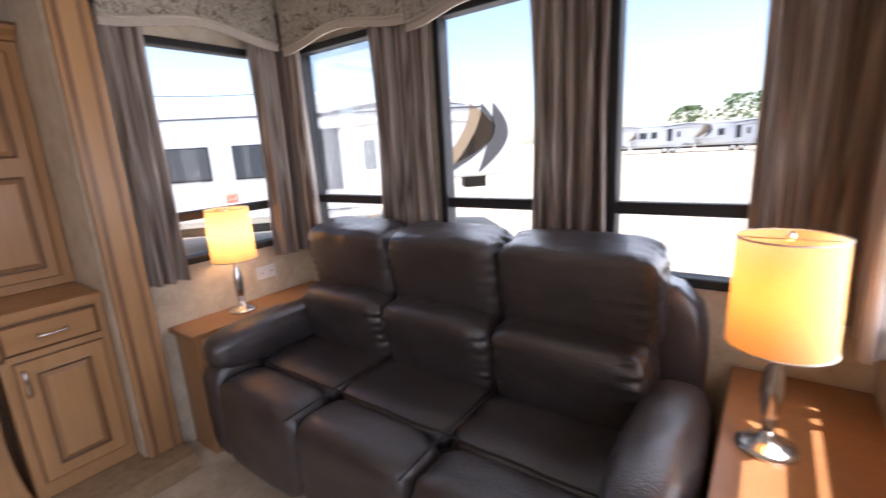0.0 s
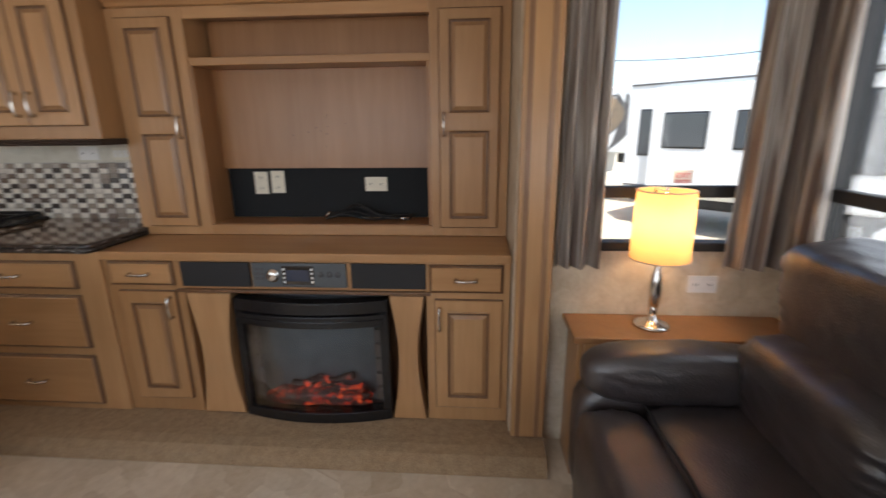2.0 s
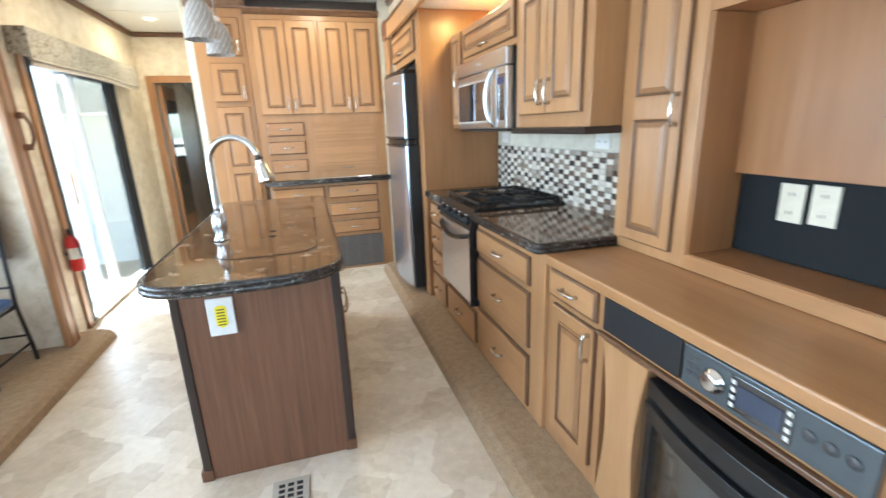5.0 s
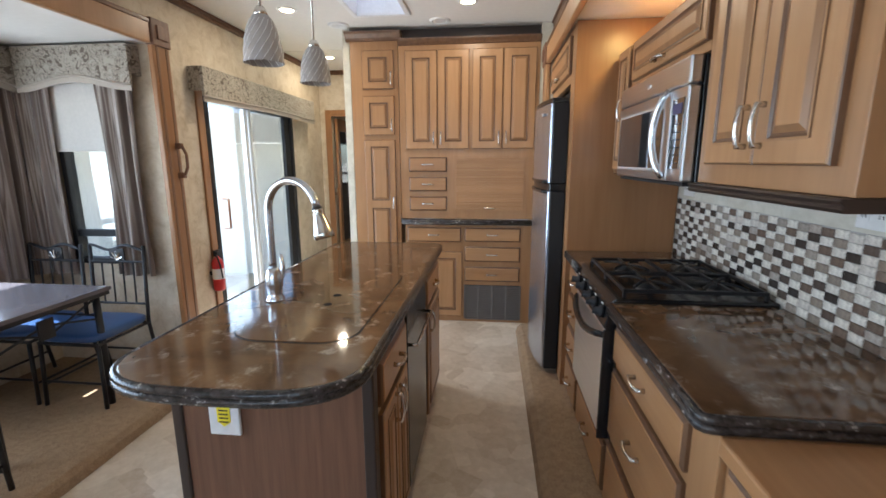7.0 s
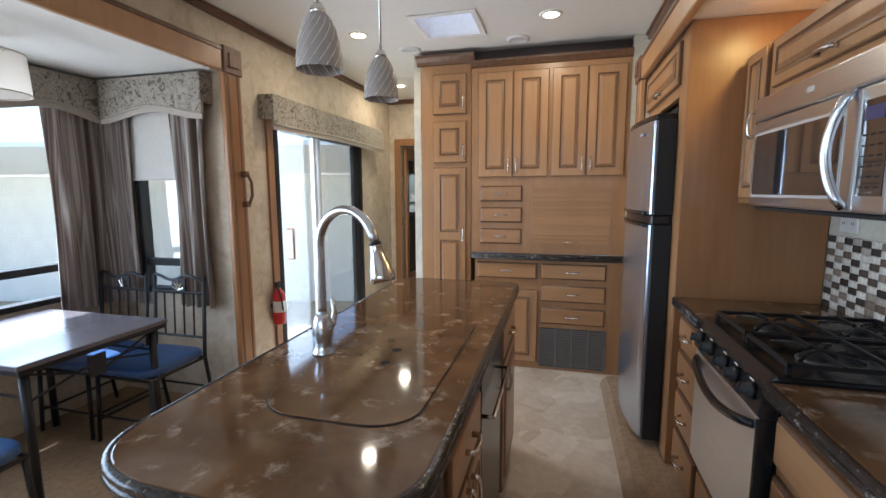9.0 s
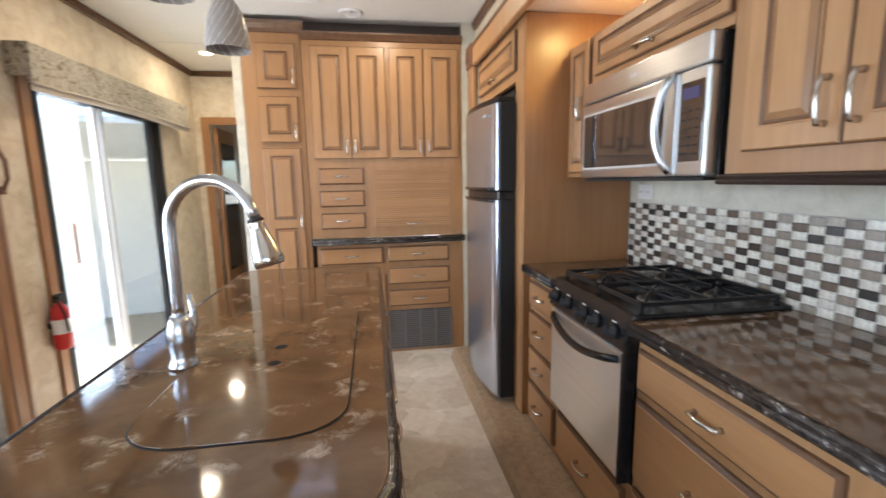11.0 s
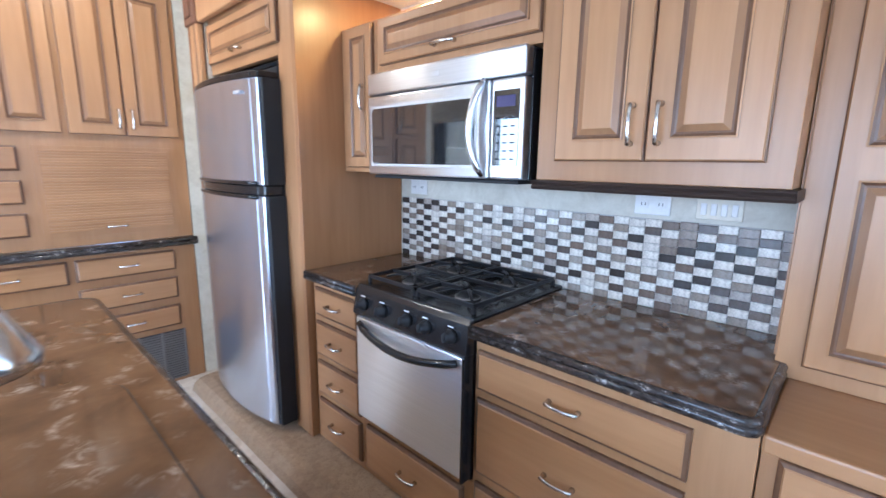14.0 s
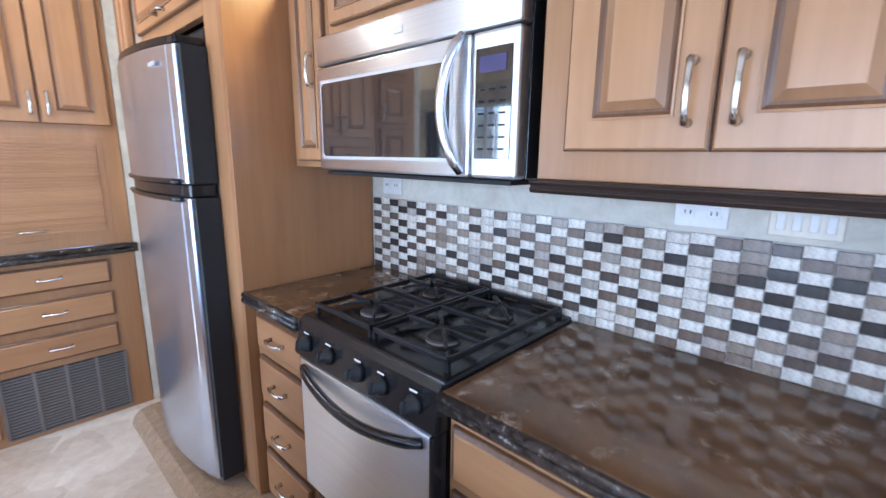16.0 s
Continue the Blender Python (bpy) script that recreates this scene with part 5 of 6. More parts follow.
def table_lamp(x, y, power, color, label):
    root = thing("table_lamp", pose(x, y, 0.6205), label, "table lamp", "matching table lamps")
    part("base", capped([(0.066, 0), (0.066, 0.008), (0.055, 0.014), (0.030, 0.022), (0.017, 0.035), (0.013, 0.05)], 28), CHROME, root, "", True)
    part("stem", capped([(0.013, 0.05), (0.020, 0.10), (0.024, 0.15), (0.020, 0.20), (0.010, 0.225), (0.009, 0.30)], 20), CHROME, root, "", True)
    bm = lathe([(0.106, 0.272), (0.100, 0.530)], 36)
    part("shade", bm, LAMPSHADE, root, "glowing cream drum shade", True)
    for r, z in ((0.1065, 0.274), (0.1005, 0.528)):
        part("shade_rim", tube([(r * math.cos(a), r * math.sin(a), z) for a in (2 * math.pi * i / 36 for i in range(37))], 0.0025, 6), CORD, root, "", True)
    part("spider", tube([(-0.1, 0, 0.523), (0.1, 0, 0.523)], 0.002, 6), CHROME, root)
    part("finial", capped([(0.006, 0.52), (0.008, 0.53), (0.004, 0.542)], 12), CHROME, root, "", True)
    part("socket", capped([(0.016, 0.30), (0.016, 0.36), (0.010, 0.365)], 14), IVORY, root, "", True)
    bulb = lamp("table_lamp_bulb", 'POINT', pose(x, y, 0.6205 + 0.42), power, color, 0.03)
    return root


table_lamp(-2.078, 1.334, 1.6, (1.0, 0.68, 0.36), "lit table lamp with a pale drum shade on a nickel base")
table_lamp(0.118, 1.43, 0.65, (1.0, 0.48, 0.10), "lit table lamp with an orange-glowing drum shade")
outlet(pose(XL + 0.0005, 1.56, 0.755, 0, 0, 90), "white outlet on the wall above the ledge", m=WHITEP, sideways=True)


def exit_sign():
    root = thing("exit_sticker", pose(XL - 0.004, 1.435, 1.185, 0, 0, 90) @ Matrix.Diagonal((0.72, 1, 0.72, 1)), "small white exit label with red letters on the window", "sign")
    part("plate", box(-0.05, 0.05, -0.002, 0, -0.035, 0.035, 0), WHITEP, root)
    cu = bpy.data.curves.new("lettering", 'FONT')
    cu.body, cu.size, cu.align_x, cu.align_y, cu.extrude = "EXIT", 0.036, 'CENTER', 'CENTER', 0.0004
    cu.materials.append(RED)
    t = new("lettering", cu)
    t.parent = root
    t.matrix_basis = pose(0, -0.003, 0.006, 90, 0, 0)
    for z in (-0.018, -0.027):
        part("line", box(-0.04, 0.04, -0.003, -0.0021, z - 0.002, z + 0.002, 0), RED, root)


exit_sign()


# ---- island ----
def island_outline(grow=0.0):
    x0, x1, ya, yb = -1.415 - grow, -0.752 + grow, -1.20, -2.86 - grow
    pts = []
    cx, hw, hh = (x0 + x1) / 2, (x1 - x0) / 2, 0.20 + grow
    for i in range(25):
        a = math.pi * i / 24
        c, s = math.cos(a), math.sin(a)
        pts.append((cx + hw * math.copysign(abs(c) ** 0.62, c), ya + hh * abs(s) ** 0.8))
    for a0, px, py in ((math.pi, x0 + 0.06, yb + 0.06), (1.5 * math.pi, x1 - 0.10, yb + 0.06)):
        for i in range(5):
            a = a0 + math.pi / 2 * i / 4
            pts.append((px + (0.06 if a0 < 4 else 0.10) * math.cos(a), py + 0.06 * math.sin(a)))
    return pts


def island():
    root = thing("kitchen_island", Matrix(), "dark wood kitchen island with drawers on the aisle side", "kitchen island")
    part("end_panel", box(-1.385, -0.812, -1.265, -1.245, 0.0, 0.868, 0.002), UMBER, root, "reddish brown wood-grain end panel")
    part("body", box(-1.375, -0.818, -2.80, -1.266, 0.0, 0.868, 0.002), UMBER, root)
    for x in (-1.405, -0.828):
        part("corner_trim", box(x, x + 0.034, -1.285, -1.238, 0.05, 0.868, 0.006), DARKTRIM, root)
        part("foot_block", box(x - 0.002, x + 0.045, -1.30, -1.236, 0.0, 0.049, 0.004), UMBER, root)
    return root


isl = island()
aisle = pose(-1.376, -1.30, 0, 0, 0, -90)
drw = thing("island_cabinet", aisle, "maple cabinet with drawers and doors facing the aisle", "cabinet")
part("face_frame", box(0, 1.48, -0.014, -0.001, 0.06, 0.866, 0.002), MAPLE, drw)
for x0, x1 in ((0.03, 0.40), (0.95, 1.42)):
    d = drawer_front(drw, x0, x1, 0.69, 0.83)
    d.matrix_basis = pose(0, -0.014, 0)
for x0, x1, hx in ((0.03, 0.21, 0.185), (0.22, 0.40, 0.245), (0.95, 1.42, 1.0)):
    d = panel_door(drw, x0, x1, 0.10, 0.665, (hx, 0.60), 0.042)
    d.matrix_basis = pose(0, -0.014, 0)
dw = thing("dishwasher", pose(-1.392, -1.74, 0, 0, 0, -90), "dark built-in dishwasher with a steel bar handle", "dishwasher")
part("front", box(0, 0.47, -0.012, 0.0, 0.08, 0.86, 0.004), BLACK, dw)
part("handle", tube([(0.03, -0.012, 0.70), (0.03, -0.045, 0.70), (0.44, -0.045, 0.70), (0.44, -0.012, 0.70)], 0.007, 8), CHROME, dw, "", True)

top = thing("island_countertop", Matrix(), "glossy brown marbled island countertop with rounded end", "countertop")
part("slab", prism(island_outline(-0.006), 0.871, 0.91, 0.006), STONE, top)
op = island_outline(-0.004)
edge_band(top, op + [op[0]], 0.868, 0.912)


def sink_cover():
    root = thing("sink_cover", Matrix(), "flush marbled sink cover with two finger holes", "sink cover")
    pts = []
    x0, x1, y0, y1 = -1.335, -0.945, -2.095, -1.27
    for cx, cy, r, a0 in ((x1 - 0.12, y1 - 0.10, 0.10, 0), (x0 + 0.12, y1 - 0.10, 0.10, 90), (x0 + 0.12, y0 + 0.10, 0.10, 180), (x1 - 0.12, y0 + 0.10, 0.10, 270)):
        for i in range(7):
            a = radians(a0 + 15 * i)
            pts.append((cx + (0.12) * math.cos(a), cy + r * math.sin(a)))
    part("gap", prism(pts, 0.9102, 0.9108, 0), BLACKM, root, "dark joint round the cover")
    inner = [(-1.15 + (x + 1.15) * 0.984, -1.68 + (y + 1.68) * 0.992) for x, y in pts]
    part("lid", prism(inner, 0.9112, 0.9135, 0.001), STONE, root)
    # no recess is cut: black discs paint the shade inside the finger holes
    for x, y in ((-1.142, -1.713), (-1.146, -1.605)):
        part("finger_hole", capped([(0.016, 0.9137), (0.015, 0.9142)], 20, (x, y, 0)), plain("hole_shade_black", (0.002, 0.002, 0.002), 1.0), root)
    return root


sink_cover()


def faucet():
    root = thing("faucet", pose(-0.934, -1.637, 0.9105), "brushed nickel gooseneck faucet with a pull-down head", "faucet")
    part("base", capped([(0.034, 0), (0.034, 0.008), (0.029, 0.016), (0.026, 0.03), (0.031, 0.06), (0.031, 0.09), (0.024, 0.115), (0.019, 0.125)], 24), STEEL, root, "", True)
    R = 0.107
    d = (-0.957, 0.29)
    p = [(0, 0, 0.12 + 0.0265 * i) for i in range(9)]
    zt = 0.12 + 0.0265 * 8
    for i in range(1, 15):
        a = math.pi * 0.95 * i / 14
        q = R * (1 - math.cos(a))
        p.append((d[0] * q, d[1] * q, zt + R * math.sin(a)))
    part("neck", tube(p, 0.0135, 14), STEEL, root, "", True)
    e = Vector(p[-1])
    t = (Vector(p[-1]) - Vector(p[-2])).normalized()
    hp = [e + t * s for s in (0, 0.008, 0.012, 0.03, 0.06, 0.085, 0.095, 0.105)]
    part("spray_head", tube(hp, [0.016, 0.018, 0.017, 0.020, 0.028, 0.034, 0.035, 0.031], 16), CHROME, root, "", True)
    part("collar", tube([e - t * 0.004, e + t * 0.004], 0.0175, 16), DARKTRIM, root, "", True)
    part("lever", tube([(-0.005, -0.022, 0.075), (-0.01, -0.045, 0.085), (-0.012, -0.052, 0.12), (-0.008, -0.048, 0.165)], [0.012, 0.011, 0.008, 0.006], 10), STEEL, root, "", True)
    return root


faucet()

ob = thing("outlet_cover", pose(-0.962, -1.2445, 0.706, 0, 0, 180), "white outlet cover with a yellow warning sticker", "outlet")
part("plate", box(-0.047, 0.047, -0.012, 0, -0.074, 0.074, 0.004), WHITEP, ob)
st = part("sticker", prism([(-0.02, 0.038), (-0.02, -0.03), (0, -0.045), (0.02, -0.03), (0.02, 0.038), (0.008, 0.046), (-0.008, 0.046)], -0.0135, -0.0122, 0, 'y'), YELLOW, ob, "yellow warning sticker")
for k in range(6):
    part("line", box(-0.014, 0.014, -0.0145, -0.0136, 0.028 - k * 0.012, 0.032 - k * 0.012, 0), BLACKM, st)


def floor_register(x, y):
    root = thing("floor_register", pose(x, y, 0.0005), "beige louvred floor heating register", "floor vent")
    part("frame", box(-0.07, 0.07, -0.15, 0.15, 0, 0.006, 0.002), plain("register_beige", (0.42, 0.37, 0.30), 0.5), root)
    for i in range(3):
        for j in range(9):
            part("slot", box(-0.045 + i * 0.034, -0.022 + i * 0.034, -0.125 + j * 0.029, -0.108 + j * 0.029, 0.0062, 0.0075, 0), BLACKM, root)


floor_register(-1.13, -0.99)


def pendant(x, y, zb, label):
    root = thing("pendant_lamp", pose(x, y, 0), label, "pendant lamp", "pendant lamps over the island")
    part("canopy", capped([(0.06, CZ - 0.001), (0.058, CZ - 0.015), (0.03, CZ - 0.03), (0.008, CZ - 0.035)], 20), CHROME, root, "", True)
    part("rod", tube([(0, 0, zb + 0.155), (0, 0, CZ - 0.03)], 0.004, 8), CHROME, root, "", True)
    part("cap", capped([(0.012, zb + 0.165), (0.018, zb + 0.155), (0.022, zb + 0.135)], 16), CHROME, root, "", True)
    bm = bmesh.new()
    n = 40
    prof = [(0.022, 0.140), (0.034, 0.125), (0.045, 0.10), (0.053, 0.07), (0.058, 0.035), (0.060, 0.0)]
    rows = []
    for k, (r, z) in enumerate(prof):
        rows.append([bm.verts.new(((r + 0.0016 * math.sin(10 * (a + z * 9))) * math.cos(a), (r + 0.0016 * math.sin(10 * (a + z * 9))) * math.sin(a), zb + z)) for a in (2 * math.pi * j / n for j in range(n))])
    for a, c in zip(rows, rows[1:]):
        for j in range(n):
            bm.faces.new((a[j], a[(j + 1) % n], c[(j + 1) % n], c[j]))
    part("shade", bm, PENDGLASS, root, "ribbed frosted glass bell", True)
    for s in range(16):
        p = [((r + 0.0006) * math.cos(2 * math.pi * s / 16 + z * 12), (r + 0.0006) * math.sin(2 * math.pi * s / 16 + z * 12), zb + z) for r, z in prof[1:]]
        part("rib", tube(p, 0.0013, 5), WHITEP, root, "", True)
    return root


pendant(-1.0, -1.56, 1.715, "unlit pendant with a ribbed frosted bell shade")
pendant(-1.0, -1.98, 1.722, "unlit pendant with a ribbed frosted bell shade")


# ---- pantry wall, facing the kitchen ----
def PAN(x, z=0.0):
    return pose(x, -3.94, z, 0, 0, 180)


tall = thing("pantry_cabinet", PAN(-0.535), "tall narrow maple pantry with stacked doors", "cabinet", "pantry cabinets")
part("body", box(0, 0.40, 0, 0.5, 0.0, 2.40, 0.002), MAPLE, tall)
for z0, z1, hz in ((2.0, 2.30, 2.08), (1.63, 1.945, 1.71)):
    panel_door(tall, 0.10, 0.365, z0, z1, (0.345, hz), 0.05)
panel_door(tall, 0.10, 0.365, 0.10, 1.59, (0.345, 1.06), 0.05, (1.02, 1.075))
part("cornice", prism([(0.0, 2.37), (-0.014, 2.375), (-0.02, 2.395), (-0.05, 2.42), (-0.055, 2.44), (0.45, 2.44), (0.45, 2.401), (0.0, 2.401)], -0.03, 0.43, 0, 'x'), GLAZE, tall)
part("side_strip", box(-0.062, -0.002, 0.0, 0.02, 0, 2.34, 0.003), SPLASH, tall)

hut = thing("pantry_hutch", PAN(-0.94), "maple hutch with four tall doors above a roll-top niche", "cabinet", "pantry cabinets")
part("body", box(0, 1.142, 0, 0.45, 0.925, 2.345, 0.002), MAPLE, hut)
for x0, x1, hx in ((0.055, 0.318, 0.29), (0.322, 0.580, 0.35), (0.605, 0.852, 0.824), (0.857, 1.115, 0.885)):
    panel_door(hut, x0, x1, 1.512, 2.29, (hx, 1.60), 0.055)
for z0, z1 in ((1.324, 1.445), (1.16, 1.28), (0.995, 1.115)):
    drawer_front(hut, 0.074, 0.398, z0, z1)
part("tambour_frame", box(0.45, 1.07, -0.004, 0.0, 0.975, 1.45, 0.001), MAPLE, hut)
for k in range(30):
    part("slat", box(0.475, 1.04, -0.011, -0.0045, 1.002 + k * 0.0143, 1.0150 + k * 0.0143, 0.002), MAPLE_H, hut)
pull(hut, 0.76, 0.985 + 0.035, 0.085, False, -0.011)
part("cornice", prism([(0.0, 2.33), (-0.012, 2.335), (-0.02, 2.352), (-0.04, 2.368), (-0.042, 2.38), (0.3, 2.38), (0.3, 2.346), (0.0, 2.346)], 0, 1.146, 0, 'x'), GLAZE, hut)
# dark set-back box, its colour standing for the shaded gap below the ceiling
part("soffit", box(0.0, 1.142, 0.05, 0.45, 2.381, 2.465, 0.0), DARKTRIM, hut)

pb = thing("pantry_lower_cabinet", PAN(-0.97), "maple base unit with drawers and a return-air grille", "cabinet", "pantry cabinets")
part("body", box(0, 1.112, 0, 0.45, 0.0, 0.868, 0.002), MAPLE, pb)
drawer_front(pb, 0.02, 0.49, 0.722, 0.85)
for z0, z1 in ((0.728, 0.85), (0.552, 0.682), (0.375, 0.505)):
    drawer_front(pb, 0.52, 0.998, z0, z1)
panel_door(pb, 0.085, 0.50, 0.055, 0.635, (0.13, 0.56), 0.05)
gr = part("grille", box(0.515, 1.015, -0.004, -0.001, 0.03, 0.34, 0.001), plain("dark_duct", (0.05, 0.045, 0.04), 0.8), pb, "bronze louvred return-air grille")
for k in range(5):
    part("grille_bar", box(0.515 + k * 0.1215, 0.529 + k * 0.1215, -0.014, -0.0045, 0.03, 0.34, 0.002), VENT, gr)
for k in range(18):
    part("grille_slat", box(0.5295, 1.0005, -0.011, -0.005, 0.0405 + k * 0.0158, 0.0500 + k * 0.0158, 0), VENT, gr)
for z in (0.025, 0.3245):
    part("grille_rail", box(0.5295, 1.0005, -0.013, -0.0045, z, z + 0.0075, 0.001), VENT, gr)
pc = stone_top("pantry_countertop", [(-2.095, -3.939), (-2.095, -3.91), (-0.95, -3.91), (-0.95, -3.939)], 0.88, 0.922, "narrow brown marbled pantry countertop")
edge_band(pc, [(-2.095, -3.908), (-0.952, -3.908), (-0.948, -3.93)], 0.876, 0.924)


def extinguisher():
    root = thing("fire_extinguisher", pose(XR - 0.05, -3.19, 0.46), "small red fire extinguisher hung on the wall", "fire extinguisher")
    part("cylinder", capped([(0.036, 0.0), (0.042, 0.01), (0.042, 0.21), (0.034, 0.235), (0.016, 0.25), (0.014, 0.265)], 20), RED, root, "", True)
    part("label_band", lathe([(0.0428, 0.09), (0.0428, 0.17)], 20), WHITEP, root, "", True)
    part("valve", box(-0.014, 0.014, -0.02, 0.02, 0.262, 0.295, 0.003), BLACKM, root)
    part("lever", box(-0.008, 0.008, -0.055, 0.03, 0.297, 0.307, 0.003), BLACKM, root)
    part("hose", tube([(0, 0.02, 0.28), (-0.03, 0.04, 0.26), (-0.045, 0.035, 0.2), (-0.046, 0.02, 0.1)], 0.006, 8), BLACKM, root, "", True)
    part("bracket", box(0.0, 0.049, -0.03, 0.03, 0.12, 0.15, 0.002), BLACKM, root)


extinguisher()
gh = thing("grab_handle", pose(0.249, -2.80, 1.33, 0, 0, -90), "dark bronze grab handle on the post", "handle")
part("bar", tube([(0, -0.035, 0), (0.02, -0.045, 0.05), (0.02, -0.045, 0.13), (0, -0.035, 0.18)], 0.009, 8), UMBER, gh, "", True)
for z in (0.0, 0.18):
    part("mount", box(-0.018, 0.018, -0.036, 0.0, z - 0.018, z + 0.018, 0.004), UMBER, gh)


# ---- dining ----
def dining_table():
    root = thing("dining_table", pose(0.0, 0.0, 0.0755), "dark glossy dining table on black metal legs", "table")
    z = 0.675
    part("tabletop", box(0.345, 1.20, -2.28, -1.61, z - 0.022, z, 0.004), TABLETOP, root)
    part("top_rim", box(0.352, 1.193, -2.273, -1.617, z - 0.045, z - 0.0225, 0.003), IRON, root)
    for x, sx in ((0.40, 1), (1.15, -1)):
        for y, sy in ((-2.23, 1), (-1.66, -1)):
            part("leg", tube([(x + sx * 0.0, y, z - 0.045), (x, y, 0.0)], 0.018, 10), IRON, root, "", True)
    for x in (0.40, 1.15):
        part("medallion", box(x - 0.005, x + 0.005, -1.985, -1.905, 0.50, 0.60, 0.002), IRON, root, "pierced sun medallion")
        for y0, y1 in ((-2.23, -1.985), (-1.66, -1.905)):
            part("brace", tube([(x, y0, 0.62), (x, y1, 0.525)], 0.006, 6), IRON, root)
            part("brace", tube([(x, y0, 0.50), (x, y1, 0.56)], 0.006, 6), IRON, root)
    for y in (-2.23, -1.66):
        part("brace", tube([(0.40, y, 0.52), (1.15, y, 0.52)], 0.006, 6), IRON, root)
    return root


dining_table()


def dining_chair(at):
    root = thing("dining_chair", at, "black metal dining chair with a blue vinyl seat", "chair", "dining chairs")
    part("seat", cushion(0, 0, 0.40, 0.39, 0.40, 0.055, 5, 6, 0.003, 2), BLUESEAT, root, "blue vinyl pad", True)
    part("seat_frame", tube([(-0.18, -0.18, 0.365), (0.18, -0.18, 0.365), (0.18, 0.18, 0.365), (-0.18, 0.18, 0.365), (-0.18, -0.18, 0.365)], 0.009, 8), IRON, root)
    for s in (-1, 1):
        part("leg", tube([(s * 0.175, -0.175, 0.37), (s * 0.185, -0.19, 0)], 0.011, 8), IRON, root, "", True)
        part("back_post", tube([(s * 0.175, 0.24, 0), (s * 0.178, 0.185, 0.37), (s * 0.178, 0.22, 0.84)], 0.011, 8), IRON, root, "", True)
    for z in (0.14, 0.17):
        part("stretcher", tube([(-0.18, -0.18 if z < 0.15 else 0.215, z), (0.18, -0.18 if z < 0.15 else 0.215, z)], 0.007, 6), IRON, root)
    for s in (-1, 1):
        part("stretcher", tube([(s * 0.18, -0.18, 0.12), (s * 0.18, 0.22, 0.12)], 0.007, 6), IRON, root)
    for z in (0.74, 0.48):
        part("back_rail", tube([(-0.178, 0.21 if z > 0.6 else 0.195, z), (0.178, 0.21 if z > 0.6 else 0.195, z)], 0.008, 6), IRON, root)
    part("top_rail", tube([(-0.178 + 0.356 * i / 12, 0.222, 0.825 + 0.016 * math.sin(math.pi * (i / 12 * 3 + 0.5))) for i in range(13)], 0.009, 8), IRON, root, "", True)
    for k in range(4):
        x = -0.105 + 0.07 * k
        part("spindle", tube([(x, 0.195, 0.48), (x, 0.21, 0.74)], 0.005, 6), IRON, root)
    part("medallion", box(-0.05, 0.05, 0.212, 0.222, 0.745, 0.82, 0.003), IRON, root)
    for k in range(5):
        a = radians(20 + 35 * k)
        part("sun_ray", tube([(0, 0.208, 0.75), (0.042 * math.cos(a), 0.208, 0.75 + 0.055 * math.sin(a))], 0.0035, 5), CHROME, root)
    return root


ch = dining_chair(pose(0.56, -2.36, 0.0755, 0, 0, 180))
copy_thing(ch, pose(0.98, -2.36, 0.0755, 0, 0, 180))
copy_thing(ch, pose(0.42, -1.36, 0.0755, 0, 0, 4))


def dining_pendant(x, y):
    root = thing("drum_pendant", pose(x, y, 0), "cream fabric drum lamp hanging over the table", "pendant lamp")
    part("shade", lathe([(0.165, 1.83), (0.158, 2.005)], 40), LINEN, root, "cream fabric drum shade", True)
    for r, z in ((0.1655, 1.832), (0.1585, 2.003)):
        part("shade_rim", tube([(r * math.cos(a), r * math.sin(a), z) for a in (2 * math.pi * i / 40 for i in range(41))], 0.003, 6), CORD, root, "", True)
    part("stem", tube([(0, 0, 1.93), (0, 0, 2.10)], 0.006, 8), CHROME, root, "", True)
    part("canopy", capped([(0.05, 2.085), (0.055, 2.0995)], 20), CHROME, root, "", True)
    part("spider", tube([(-0.16, 0, 1.99), (0.16, 0, 1.99)], 0.003, 6), CHROME, root)


dining_pendant(0.80, -1.88)


# ---- outside ----
GZ = -0.95
bm = bmesh.new()
bmesh.ops.create_grid(bm, x_segments=2, y_segments=2, size=400)
g = part("ground", bm, GRAVEL)
g.location = (0, 0, GZ)
tagged(g, "pale gravel yard of a trailer dealer", "ground", "", "structure")


def swoosh(parent, at, pts, material, y):
    part("decal", prism(pts, y - 0.012, y - 0.001, 0, 'y'), material, parent)


